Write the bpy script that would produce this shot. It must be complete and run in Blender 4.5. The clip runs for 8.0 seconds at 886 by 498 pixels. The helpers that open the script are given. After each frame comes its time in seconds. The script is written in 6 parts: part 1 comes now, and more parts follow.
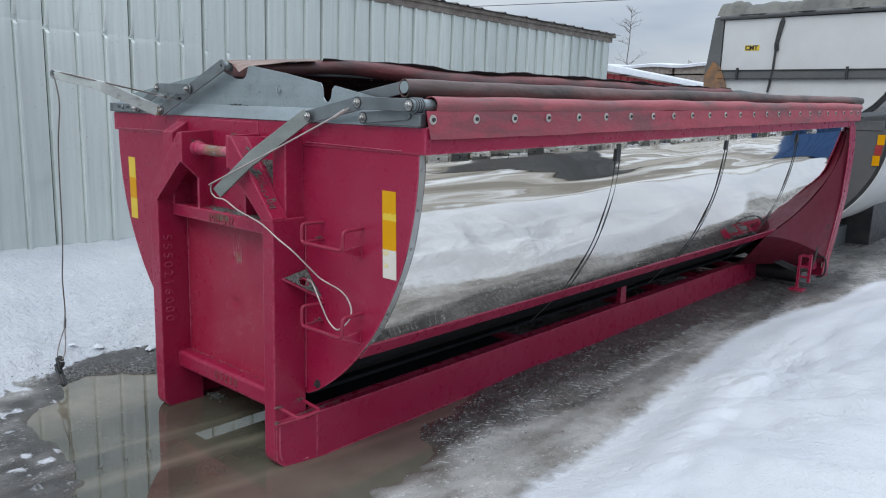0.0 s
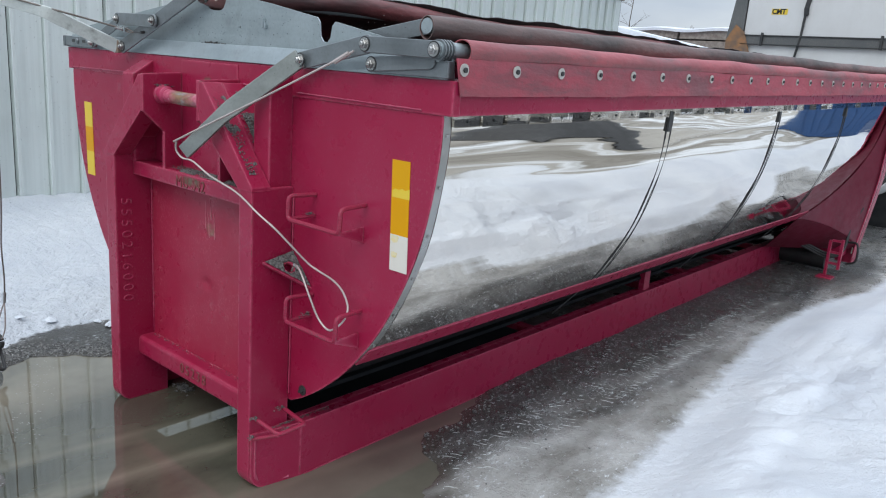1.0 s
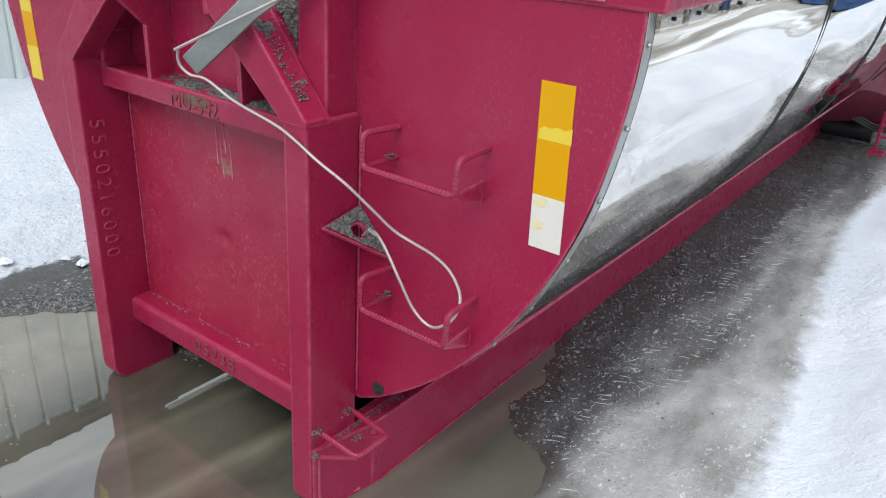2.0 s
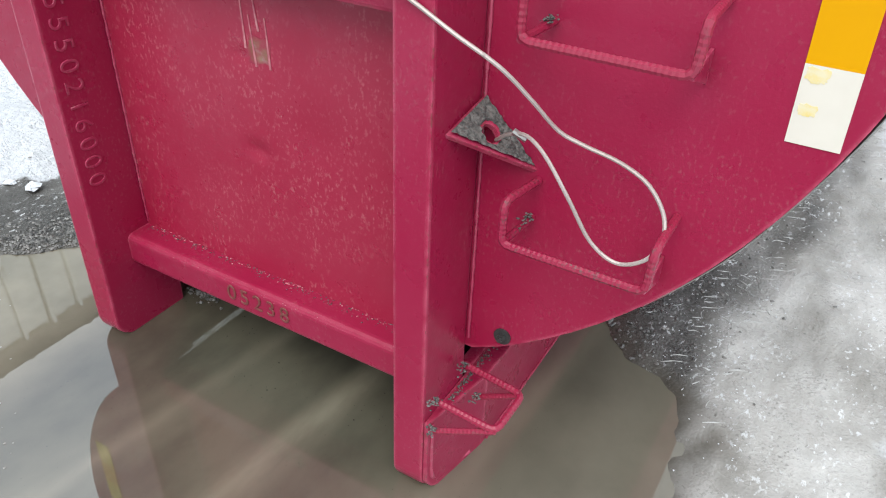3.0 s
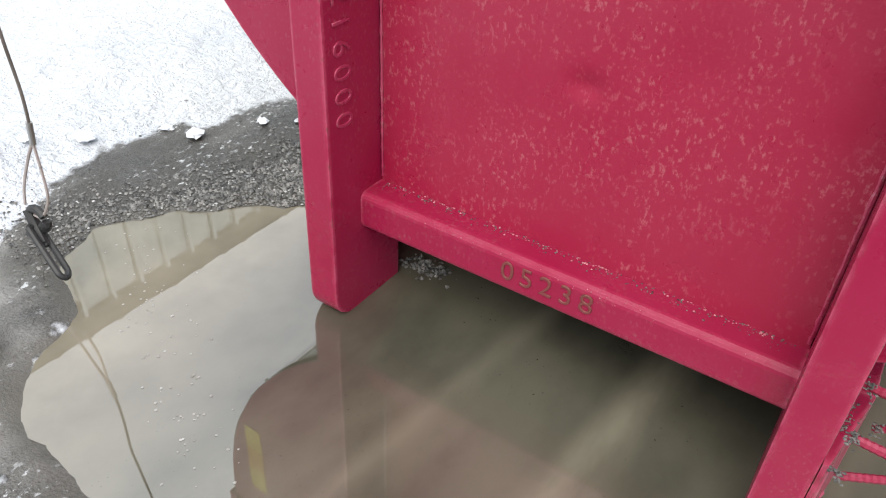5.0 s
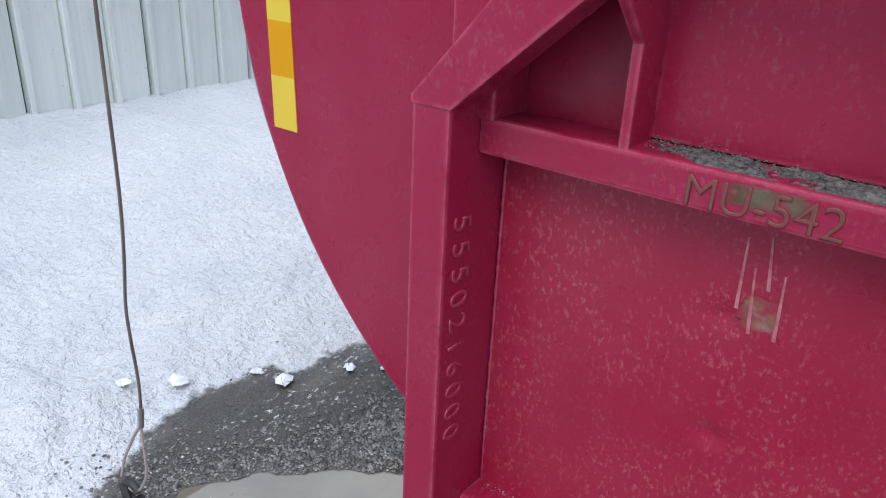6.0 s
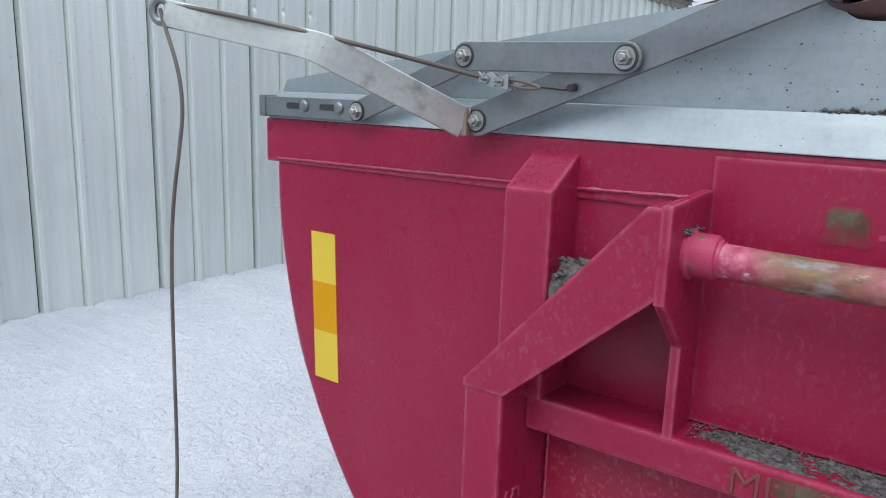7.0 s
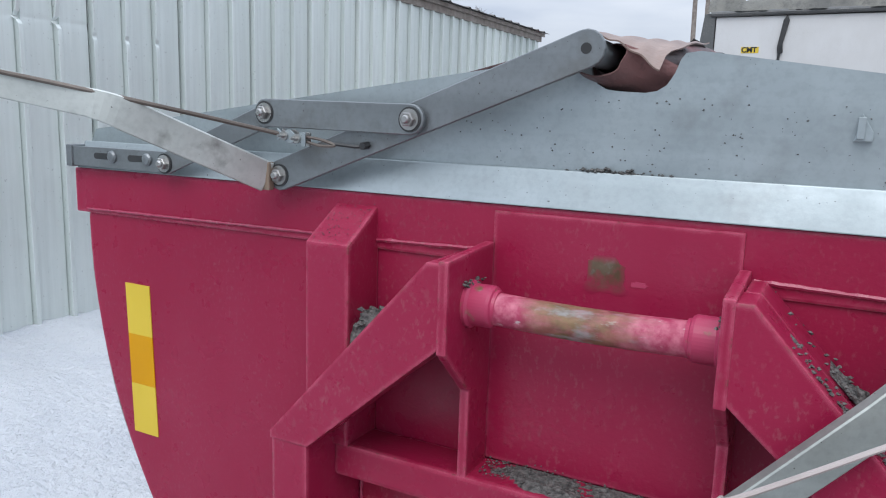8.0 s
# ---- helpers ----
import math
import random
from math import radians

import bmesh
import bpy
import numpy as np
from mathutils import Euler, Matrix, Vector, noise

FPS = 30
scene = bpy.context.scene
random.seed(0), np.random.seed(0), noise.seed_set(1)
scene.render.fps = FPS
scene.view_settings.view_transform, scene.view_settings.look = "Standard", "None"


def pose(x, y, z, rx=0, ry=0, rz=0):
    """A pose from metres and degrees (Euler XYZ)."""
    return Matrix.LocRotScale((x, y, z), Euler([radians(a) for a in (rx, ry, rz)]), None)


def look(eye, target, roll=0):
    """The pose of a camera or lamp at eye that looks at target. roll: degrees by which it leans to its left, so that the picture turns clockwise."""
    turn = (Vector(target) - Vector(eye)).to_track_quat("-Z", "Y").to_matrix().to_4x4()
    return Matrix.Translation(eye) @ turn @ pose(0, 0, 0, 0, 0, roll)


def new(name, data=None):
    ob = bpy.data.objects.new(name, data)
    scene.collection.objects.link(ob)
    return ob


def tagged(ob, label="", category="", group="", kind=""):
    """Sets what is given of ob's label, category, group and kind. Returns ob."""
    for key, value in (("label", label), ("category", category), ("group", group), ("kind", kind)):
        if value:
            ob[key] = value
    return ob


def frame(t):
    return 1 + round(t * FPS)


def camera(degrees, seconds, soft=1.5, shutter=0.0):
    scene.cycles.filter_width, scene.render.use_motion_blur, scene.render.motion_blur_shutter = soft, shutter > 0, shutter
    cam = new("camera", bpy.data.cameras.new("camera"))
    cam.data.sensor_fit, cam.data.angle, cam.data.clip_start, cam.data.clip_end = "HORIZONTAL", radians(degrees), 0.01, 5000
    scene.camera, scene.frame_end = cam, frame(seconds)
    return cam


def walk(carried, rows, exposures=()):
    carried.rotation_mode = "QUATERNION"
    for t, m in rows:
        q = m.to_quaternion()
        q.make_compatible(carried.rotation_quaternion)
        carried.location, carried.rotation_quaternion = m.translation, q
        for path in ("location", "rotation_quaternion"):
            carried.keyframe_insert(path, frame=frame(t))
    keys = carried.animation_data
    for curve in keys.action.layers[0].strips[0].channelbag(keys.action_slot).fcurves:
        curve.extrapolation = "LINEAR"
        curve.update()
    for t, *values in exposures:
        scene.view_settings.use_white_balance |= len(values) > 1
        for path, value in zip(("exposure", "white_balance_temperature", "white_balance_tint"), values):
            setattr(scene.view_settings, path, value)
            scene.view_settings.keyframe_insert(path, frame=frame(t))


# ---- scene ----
cam = camera(61.1, 8.0, 1.1)
PATH = [
    (0, (3.244, -2.123, 1.625), (1.947, -0.645, 1.262), 1.8),
    (0.5, (3.037, -1.865, 1.632), (1.756, -0.382, 1.232), 2.8),
    (1, (2.72, -1.712, 1.592), (1.468, -0.225, 1.123), 4.3),
    (1.2, (2.511, -1.655, 1.576), (1.278, -0.169, 1.053), 4.7),
    (2.3, (1.561, -1.27, 1.6), (0.583, 0.215, 0.684), 3.7),
    (2.5, (1.413, -1.247, 1.541), (0.495, 0.244, 0.574), 3.8),
    (3, (1.116, -1.16, 1.412), (0.313, 0.295, 0.3), 2.4),
    (3.5, (0.863, -1.059, 1.3), (0.117, 0.357, 0.1), 2.2),
    (4, (0.65, -1.094, 1.164), (-0.112, 0.285, -0.069), 1.8),
    (4.2, (0.579, -1.114, 1.139), (-0.195, 0.26, -0.09), 1.7),
    (5.3, (0.385, -1.17, 1.166), (-0.54, 0.208, 0.05), 2.9),
    (5.5, (0.335, -1.156, 1.223), (-0.641, 0.238, 0.171), 2.7),
    (6, (0.252, -1.114, 1.402), (-0.863, 0.336, 0.592), 2.7),
    (6.5, (0.2, -1.162, 1.546), (-0.988, 0.34, 0.969), 2.1),
    (6.8, (0.184, -1.193, 1.605), (-1.011, 0.34, 1.134), 2.0),
    (7, (0.176, -1.213, 1.633), (-1.001, 0.351, 1.219), 1.8),
    (7.5, (0.207, -1.211, 1.675), (-0.881, 0.431, 1.329), 1.9),
    (8, (0.308, -1.171, 1.697), (-0.601, 0.577, 1.352), 1.8),
]
EXPOSURE = [(0.0, 0.14, 6400, 8), (0.5, 0.20, 6400, 8), (1.0, 0.32, 6400, 8), (2.3, 0.77, 6700, 8), (3.0, 0.96, 6900, 8), (3.5, 1.00, 7000, 8), (4.0, 1.14, 7200, 8), (5.5, 0.92, 7000, 11), (6.0, 0.56, 6400, 12), (6.5, 0.48, 6400, 12), (7.0, 0.43, 6400, 10), (7.5, 0.38, 6400, 10), (8.0, 0.42, 6400, 11)]
walk(cam, [(t, look(eye, target, roll)) for t, eye, target, roll in PATH], EXPOSURE)

# ---- world and light ----
def build_world():
    w = bpy.data.worlds.new("overcast_sky")
    scene.world = w
    w.use_nodes = True
    nt = w.node_tree
    nt.nodes.clear()
    out = nt.nodes.new("ShaderNodeOutputWorld")
    bg = nt.nodes.new("ShaderNodeBackground")
    sky = nt.nodes.new("ShaderNodeTexSky")
    sky.sky_type, sky.sun_disc = "NISHITA", False
    sky.sun_elevation, sky.sun_rotation = radians(52), radians(169)
    tc = nt.nodes.new("ShaderNodeTexCoord")
    mp = nt.nodes.new("ShaderNodeMapping")
    mp.inputs["Scale"].default_value = (1.0, 1.0, 4.5)
    nz = nt.nodes.new("ShaderNodeTexNoise")
    nz.inputs["Scale"].default_value, nz.inputs["Detail"].default_value = 2.6, 6.0
    rp = nt.nodes.new("ShaderNodeValToRGB")
    rp.color_ramp.elements[0].position, rp.color_ramp.elements[1].position = 0.36, 0.66
    rp.color_ramp.elements[0].color = (5.3, 6.0, 7.2, 1)
    rp.color_ramp.elements[1].color = (8.4, 8.9, 9.6, 1)
    mix = nt.nodes.new("ShaderNodeMixRGB")
    mix.inputs["Fac"].default_value = 0.90
    nt.links.new(tc.outputs["Generated"], mp.inputs["Vector"])
    nt.links.new(mp.outputs["Vector"], nz.inputs["Vector"])
    nt.links.new(nz.outputs["Fac"], rp.inputs["Fac"])
    nt.links.new(sky.outputs["Color"], mix.inputs["Color1"])
    nt.links.new(rp.outputs["Color"], mix.inputs["Color2"])
    sz = nt.nodes.new("ShaderNodeSeparateXYZ")
    nt.links.new(tc.outputs["Generated"], sz.inputs["Vector"])
    up = nt.nodes.new("ShaderNodeMapRange")
    up.inputs["From Min"].default_value, up.inputs["From Max"].default_value = 0.0, 1.0
    up.inputs["To Min"].default_value, up.inputs["To Max"].default_value = 0.062, 0.192
    nt.links.new(sz.outputs["Z"], up.inputs["Value"])
    nt.links.new(mix.outputs["Color"], bg.inputs["Color"])
    nt.links.new(up.outputs["Result"], bg.inputs["Strength"])
    nt.links.new(bg.outputs["Background"], out.inputs["Surface"])


build_world()
sun = new("sun", bpy.data.lights.new("sun", "SUN"))
sun.data.energy, sun.data.angle, sun.data.color = 0.95, radians(36), (1.0, 0.975, 0.94)
sun.matrix_world = look((0.8, -4.0, 5.2), (0, 0, 0))


# ---- materials ----
def nodes_of(name):
    m = bpy.data.materials.new(name)
    m.use_nodes = True
    nt = m.node_tree
    return m, nt, nt.nodes["Principled BSDF"]


def node(nt, kind, **ins):
    n = nt.nodes.new(kind)
    for k, v in ins.items():
        n.inputs[k.replace("_", " ")].default_value = v
    return n


def noise_fac(nt, scale, detail=4.0, lo=0.4, hi=0.6, stretch=None, rough=0.55):
    """Object-space noise squeezed between lo and hi to 0..1."""
    tc = nt.nodes.new("ShaderNodeTexCoord")
    n = node(nt, "ShaderNodeTexNoise", Scale=scale, Detail=detail, Roughness=rough)
    src = tc.outputs["Object"]
    if stretch:
        mp = nt.nodes.new("ShaderNodeMapping")
        mp.inputs["Scale"].default_value = stretch
        nt.links.new(src, mp.inputs["Vector"])
        src = mp.outputs["Vector"]
    nt.links.new(src, n.inputs["Vector"])
    r = nt.nodes.new("ShaderNodeMapRange")
    r.inputs["From Min"].default_value, r.inputs["From Max"].default_value = lo, hi
    nt.links.new(n.outputs["Fac"], r.inputs["Value"])
    return r.outputs["Result"]


def blend(nt, fac, a, b):
    m = nt.nodes.new("ShaderNodeMixRGB")
    for sock, v in ((m.inputs["Fac"], fac), (m.inputs["Color1"], a), (m.inputs["Color2"], b)):
        if isinstance(v, (tuple, list)):
            sock.default_value = (*v, 1)
        elif isinstance(v, (int, float)):
            sock.default_value = v
        else:
            nt.links.new(v, sock)
    return m.outputs["Color"]


def times(nt, a, k):
    m = nt.nodes.new("ShaderNodeMath")
    m.operation = "MULTIPLY"
    nt.links.new(a, m.inputs[0])
    if isinstance(k, (int, float)):
        m.inputs[1].default_value = k
    else:
        nt.links.new(k, m.inputs[1])
    return m.outputs["Value"]


def span(nt, a, lo, hi):
    r = nt.nodes.new("ShaderNodeMapRange")
    r.inputs["To Min"].default_value, r.inputs["To Max"].default_value = lo, hi
    nt.links.new(a, r.inputs["Value"])
    return r.outputs["Result"]


def bump(nt, p, height, strength, dist=0.002, normal=None):
    b = nt.nodes.new("ShaderNodeBump")
    b.inputs["Strength"].default_value, b.inputs["Distance"].default_value = strength, dist
    nt.links.new(height, b.inputs["Height"])
    if normal is not None:
        nt.links.new(normal, b.inputs["Normal"])
    nt.links.new(b.outputs["Normal"], p.inputs["Normal"])
    return b.outputs["Normal"]


def worn_edge(nt, radius):
    """1 along convex and concave edges, 0 on flats."""
    bv = nt.nodes.new("ShaderNodeBevel")
    bv.samples = 4
    bv.inputs["Radius"].default_value = radius
    geo = nt.nodes.new("ShaderNodeNewGeometry")
    dot = nt.nodes.new("ShaderNodeVectorMath")
    dot.operation = "DOT_PRODUCT"
    nt.links.new(bv.outputs["Normal"], dot.inputs[0])
    nt.links.new(geo.outputs["Normal"], dot.inputs[1])
    r = nt.nodes.new("ShaderNodeMapRange")
    r.inputs["From Min"].default_value, r.inputs["From Max"].default_value = 0.995, 0.90
    nt.links.new(dot.outputs["Value"], r.inputs["Value"])
    return r.outputs["Result"]


def painted(name, base, faded, dust=(0.42, 0.36, 0.33), dust_amount=0.5, rough=0.42, metal=0.0, wear=None, edge=None, shine=0.5):
    """Sprayed paint: fading in patches, dried splashes, small chips, faint orange peel."""
    m, nt, p = nodes_of(name)
    c = blend(nt, times(nt, noise_fac(nt, 2.3, 5, 0.35, 0.7), 0.55), base, faded)
    c = blend(nt, times(nt, noise_fac(nt, 9.0, 6, 0.45, 0.75, (1, 1, 0.25)), 0.22), c, faded)
    specks = times(nt, noise_fac(nt, 150, 4, 0.55, 0.68, (1, 1, 0.6)), noise_fac(nt, 4.5, 4, 0.38, 0.60))
    c = blend(nt, times(nt, specks, dust_amount), c, dust)
    c = blend(nt, times(nt, times(nt, noise_fac(nt, 75, 3, 0.66, 0.74), noise_fac(nt, 2.1, 3, 0.40, 0.6)), dust_amount * 0.6), c, dust)
    if wear:
        c = blend(nt, times(nt, noise_fac(nt, 26, 6, 0.76, 0.79), 0.5), c, wear)
    if edge:
        c = blend(nt, times(nt, times(nt, worn_edge(nt, 0.013), noise_fac(nt, 26, 5, 0.32, 0.56)), 0.95), c, edge)
        c = blend(nt, times(nt, times(nt, worn_edge(nt, 0.007), noise_fac(nt, 60, 4, 0.57, 0.62)), 0.85), c, (0.12, 0.07, 0.05))
    nt.links.new(c, p.inputs["Base Color"])
    p.inputs["Metallic"].default_value = metal
    p.inputs["Specular IOR Level"].default_value = shine
    nt.links.new(span(nt, noise_fac(nt, 14, 5, 0.3, 0.7), rough - 0.10, rough + 0.15), p.inputs["Roughness"])
    n1 = bump(nt, p, noise_fac(nt, 2.2, 2, 0.2, 0.8), 0.10, 0.012)
    bump(nt, p, noise_fac(nt, 130, 3, 0.3, 0.7), 0.10, 0.002, n1)
    return m


RED = painted("red_paint", (0.278, 0.0075, 0.043), (0.312, 0.026, 0.070), dust_amount=0.10, rough=0.30, edge=(0.47, 0.09, 0.15), shine=0.27)
# darker copy of the red that paints shade onto the rear flange and apron
RED_SHADED = painted("shaded_red_paint", (0.105, 0.006, 0.020), (0.15, 0.012, 0.032), dust=(0.05, 0.042, 0.038), dust_amount=0.7, rough=0.5, shine=0.3)
RED_SPLASHED = painted("splashed_red_paint", (0.290, 0.0095, 0.040), (0.338, 0.033, 0.069), dust=(0.48, 0.16, 0.18), dust_amount=0.46, rough=0.32, shine=0.30)
STEP_PAINT = painted("gritty_step_paint", (0.265, 0.0065, 0.042), (0.30, 0.03, 0.06), dust=(0.09, 0.08, 0.075), dust_amount=0.85, rough=0.4)
GREY_PAINT = painted("grey_paint", (0.085, 0.092, 0.095), (0.13, 0.13, 0.125), (0.3, 0.28, 0.25), 0.5)
BLUE_PAINT = painted("blue_paint", (0.02, 0.07, 0.2), (0.03, 0.09, 0.23), (0.3, 0.3, 0.3), 0.2)
SHED_RED = painted("shed_red", (0.26, 0.02, 0.025), (0.3, 0.04, 0.04), dust_amount=0.1)
WHITE_PANEL = painted("white_panel", (0.62, 0.63, 0.63), (0.52, 0.52, 0.51), (0.25, 0.24, 0.22), 0.15, rough=0.45)


def steel(name, base, base2, rough, metal=0.75, stain=(0.12, 0.11, 0.1), amount=0.5, stretch=(1, 1, 1)):
    m, nt, p = nodes_of(name)
    c = blend(nt, noise_fac(nt, 7, 6, 0.35, 0.65, stretch), base, base2)
    c = blend(nt, times(nt, noise_fac(nt, 38, 4, 0.66, 0.72), amount), c, stain)
    nt.links.new(c, p.inputs["Base Color"])
    p.inputs["Metallic"].default_value = metal
    nt.links.new(span(nt, noise_fac(nt, 11, 5, 0.3, 0.7), rough - 0.06, rough + 0.12), p.inputs["Roughness"])
    bump(nt, p, noise_fac(nt, 60, 4, 0.3, 0.7), 0.06, 0.002)
    return m


def galvanised(name, a, b, grime=0.45):
    """Zinc coat: cloudy spangle, run marks across the plate, greasy smears."""
    m, nt, p = nodes_of(name)
    c = blend(nt, noise_fac(nt, 4.0, 7, 0.32, 0.68), a, b)
    c = blend(nt, times(nt, noise_fac(nt, 3.0, 6, 0.42, 0.66, (0.35, 1, 6.0)), 0.5), c, tuple(v * 1.12 for v in b))
    c = blend(nt, times(nt, noise_fac(nt, 90, 3, 0.45, 0.7), 0.25), c, tuple(v * 0.8 for v in a))
    c = blend(nt, times(nt, times(nt, noise_fac(nt, 9.0, 6, 0.55, 0.70), noise_fac(nt, 2.0, 3, 0.42, 0.62)), grime), c, (0.13, 0.125, 0.115))
    c = blend(nt, times(nt, noise_fac(nt, 170, 2, 0.72, 0.75), 0.8), c, (0.06, 0.055, 0.05))
    nt.links.new(c, p.inputs["Base Color"])
    p.inputs["Metallic"].default_value = 0.6
    nt.links.new(span(nt, noise_fac(nt, 10, 5, 0.3, 0.7), 0.30, 0.52), p.inputs["Roughness"])
    n1 = bump(nt, p, noise_fac(nt, 2.5, 2, 0.2, 0.8), 0.12, 0.01)
    bump(nt, p, noise_fac(nt, 70, 4, 0.3, 0.7), 0.06, 0.002, n1)
    return m


GALV = galvanised("galvanised_steel", (0.285, 0.330, 0.342), (0.38, 0.433, 0.45), 0.35)
GALV_DARK = galvanised("galvanised_bar", (0.150, 0.165, 0.172), (0.24, 0.262, 0.272), 0.7)
GALV_WORN = galvanised("worn_lever_zinc", (0.38, 0.405, 0.385), (0.58, 0.61, 0.58), 0.9)
GALV_DULL = galvanised("dull_lever_zinc", (0.20, 0.215, 0.20), (0.33, 0.35, 0.33), 0.8)
BOLT = steel("zinc_bolt", (0.46, 0.46, 0.45), (0.26, 0.25, 0.24), 0.3, 0.9)
TRIM = steel("brushed_trim", (0.46, 0.46, 0.45), (0.36, 0.36, 0.35), 0.28, 0.85)
BLACK_STEEL = steel("black_steel", (0.03, 0.033, 0.035), (0.06, 0.06, 0.06), 0.45, 0.4)
# near-black with hardly any specular, for the hull, inner walls and underside
NEAR_BLACK = steel("near_black_matt", (0.008, 0.009, 0.011), (0.014, 0.015, 0.017), 0.9, 0.0, (0.02, 0.02, 0.02), 0.4)
NEAR_BLACK.node_tree.nodes["Principled BSDF"].inputs["Specular IOR Level"].default_value = 0.08
WALL_SHEET = steel("wall_sheet", (0.70, 0.745, 0.715), (0.78, 0.825, 0.795), 0.38, 0.58, (0.34, 0.35, 0.33), 0.5, (1, 3.0, 0.10))
ROOF_SHEET = steel("roof_sheet", (0.10, 0.095, 0.09), (0.16, 0.15, 0.14), 0.6, 0.2)
WIRE = steel("wire_rope", (0.52, 0.46, 0.44), (0.40, 0.35, 0.33), 0.5, 0.5)
WIRE_BROWN = steel("rusty_wire_rope", (0.10, 0.082, 0.07), (0.19, 0.165, 0.145), 0.6, 0.3)
RUST = steel("worn_rust", (0.33, 0.27, 0.22), (0.24, 0.17, 0.12), 0.6, 0.25, (0.13, 0.085, 0.055), 0.7, (6, 1, 0.4))


def rubbed(name, paint, lo, hi, scale, soft_edge, k=1.0):
    """Paint rubbed through to brown and grey steel in ragged patches."""
    m, nt, p = nodes_of(name)
    rust = blend(nt, noise_fac(nt, 24, 6, 0.38, 0.62), (0.15 * k, 0.085 * k, 0.04 * k), (0.23 * k, 0.175 * k, 0.115 * k))
    rust = blend(nt, times(nt, noise_fac(nt, 55, 5, 0.58, 0.68), 0.6), rust, (0.30 * k, 0.28 * k, 0.26 * k))
    fac = noise_fac(nt, scale, 7, lo, hi)
    if soft_edge:
        tc = nt.nodes.new("ShaderNodeTexCoord")
        sx = nt.nodes.new("ShaderNodeSeparateXYZ")
        nt.links.new(tc.outputs["Generated"], sx.inputs["Vector"])
        for ax in ("X", "Z"):
            pp = nt.nodes.new("ShaderNodeMath")
            pp.operation = "PINGPONG"
            pp.inputs[1].default_value = 0.5
            nt.links.new(sx.outputs[ax], pp.inputs[0])
            r = nt.nodes.new("ShaderNodeMapRange")
            r.inputs["From Min"].default_value, r.inputs["From Max"].default_value = 0.02, 0.22
            nt.links.new(pp.outputs["Value"], r.inputs["Value"])
            fac = times(nt, fac, r.outputs["Result"])
    c = blend(nt, fac, paint, rust)
    nt.links.new(c, p.inputs["Base Color"])
    nt.links.new(span(nt, fac, 0.34, 0.55), p.inputs["Roughness"])
    p.inputs["Specular IOR Level"].default_value = 0.4
    bump(nt, p, fac, 0.2, 0.0015)
    return m


RUBBED = rubbed("rubbed_paint", (0.27, 0.006, 0.045), 0.34, 0.54, 26, True, 0.55)


def hook_bar_metal():
    """Pink paint left at both ends, worn to brown rust and grey steel where the hook pulls."""
    m, nt, p = nodes_of("worn_hook_bar")
    tc = nt.nodes.new("ShaderNodeTexCoord")
    sx = nt.nodes.new("ShaderNodeSeparateXYZ")
    nt.links.new(tc.outputs["Generated"], sx.inputs["Vector"])
    pp = nt.nodes.new("ShaderNodeMath")
    pp.operation = "PINGPONG"
    pp.inputs[1].default_value = 0.5
    nt.links.new(sx.outputs["X"], pp.inputs[0])
    mid = nt.nodes.new("ShaderNodeMapRange")
    mid.inputs["From Min"].default_value, mid.inputs["From Max"].default_value = 0.17, 0.40
    mid.inputs["To Min"].default_value, mid.inputs["To Max"].default_value = -0.30, 0.85
    nt.links.new(pp.outputs["Value"], mid.inputs["Value"])
    add_n = nt.nodes.new("ShaderNodeMath")
    add_n.operation, add_n.use_clamp = "ADD", True
    nt.links.new(mid.outputs["Result"], add_n.inputs[0])
    nt.links.new(span(nt, noise_fac(nt, 30, 8, 0.3, 0.7, (0.45, 1, 1), 0.7), -0.45, 0.55), add_n.inputs[1])
    fac = add_n.outputs["Value"]
    rust = blend(nt, noise_fac(nt, 45, 7, 0.36, 0.64, (0.5, 1, 1)), (0.10, 0.055, 0.025), (0.24, 0.15, 0.075))
    rust = blend(nt, noise_fac(nt, 38, 6, 0.54, 0.64, (0.4, 1, 1)), rust, (0.25, 0.235, 0.22))
    pink = blend(nt, noise_fac(nt, 60, 6, 0.40, 0.62), (0.36, 0.035, 0.09), (0.52, 0.14, 0.20))
    pink = blend(nt, noise_fac(nt, 85, 4, 0.64, 0.68, (0.4, 1, 1)), pink, (0.55, 0.42, 0.42))
    nt.links.new(blend(nt, fac, pink, rust), p.inputs["Base Color"])
    nt.links.new(span(nt, fac, 0.36, 0.55), p.inputs["Roughness"])
    bump(nt, p, noise_fac(nt, 50, 6, 0.3, 0.7, (0.5, 1, 1)), 0.25, 0.002)
    return m


HOOK_STEEL = hook_bar_metal()
SCOURED = rubbed("scoured_paint", (0.285, 0.012, 0.045), 0.30, 0.66, 30, True, 1.1)
SCUFFED = rubbed("scuffed_pink_paint", (0.40, 0.040, 0.10), 0.60, 0.72, 40, False)


def vary_sheets(m, k=0.12):
    """Each sheet a touch lighter or darker than its neighbour."""
    nt = m.node_tree
    p = nt.nodes["Principled BSDF"]
    old = p.inputs["Base Color"].links[0].from_socket
    info = nt.nodes.new("ShaderNodeObjectInfo")
    c = blend(nt, times(nt, info.outputs["Random"], k * 2), old, (0.33, 0.385, 0.385))
    nt.links.new(c, p.inputs["Base Color"])


vary_sheets(WALL_SHEET)


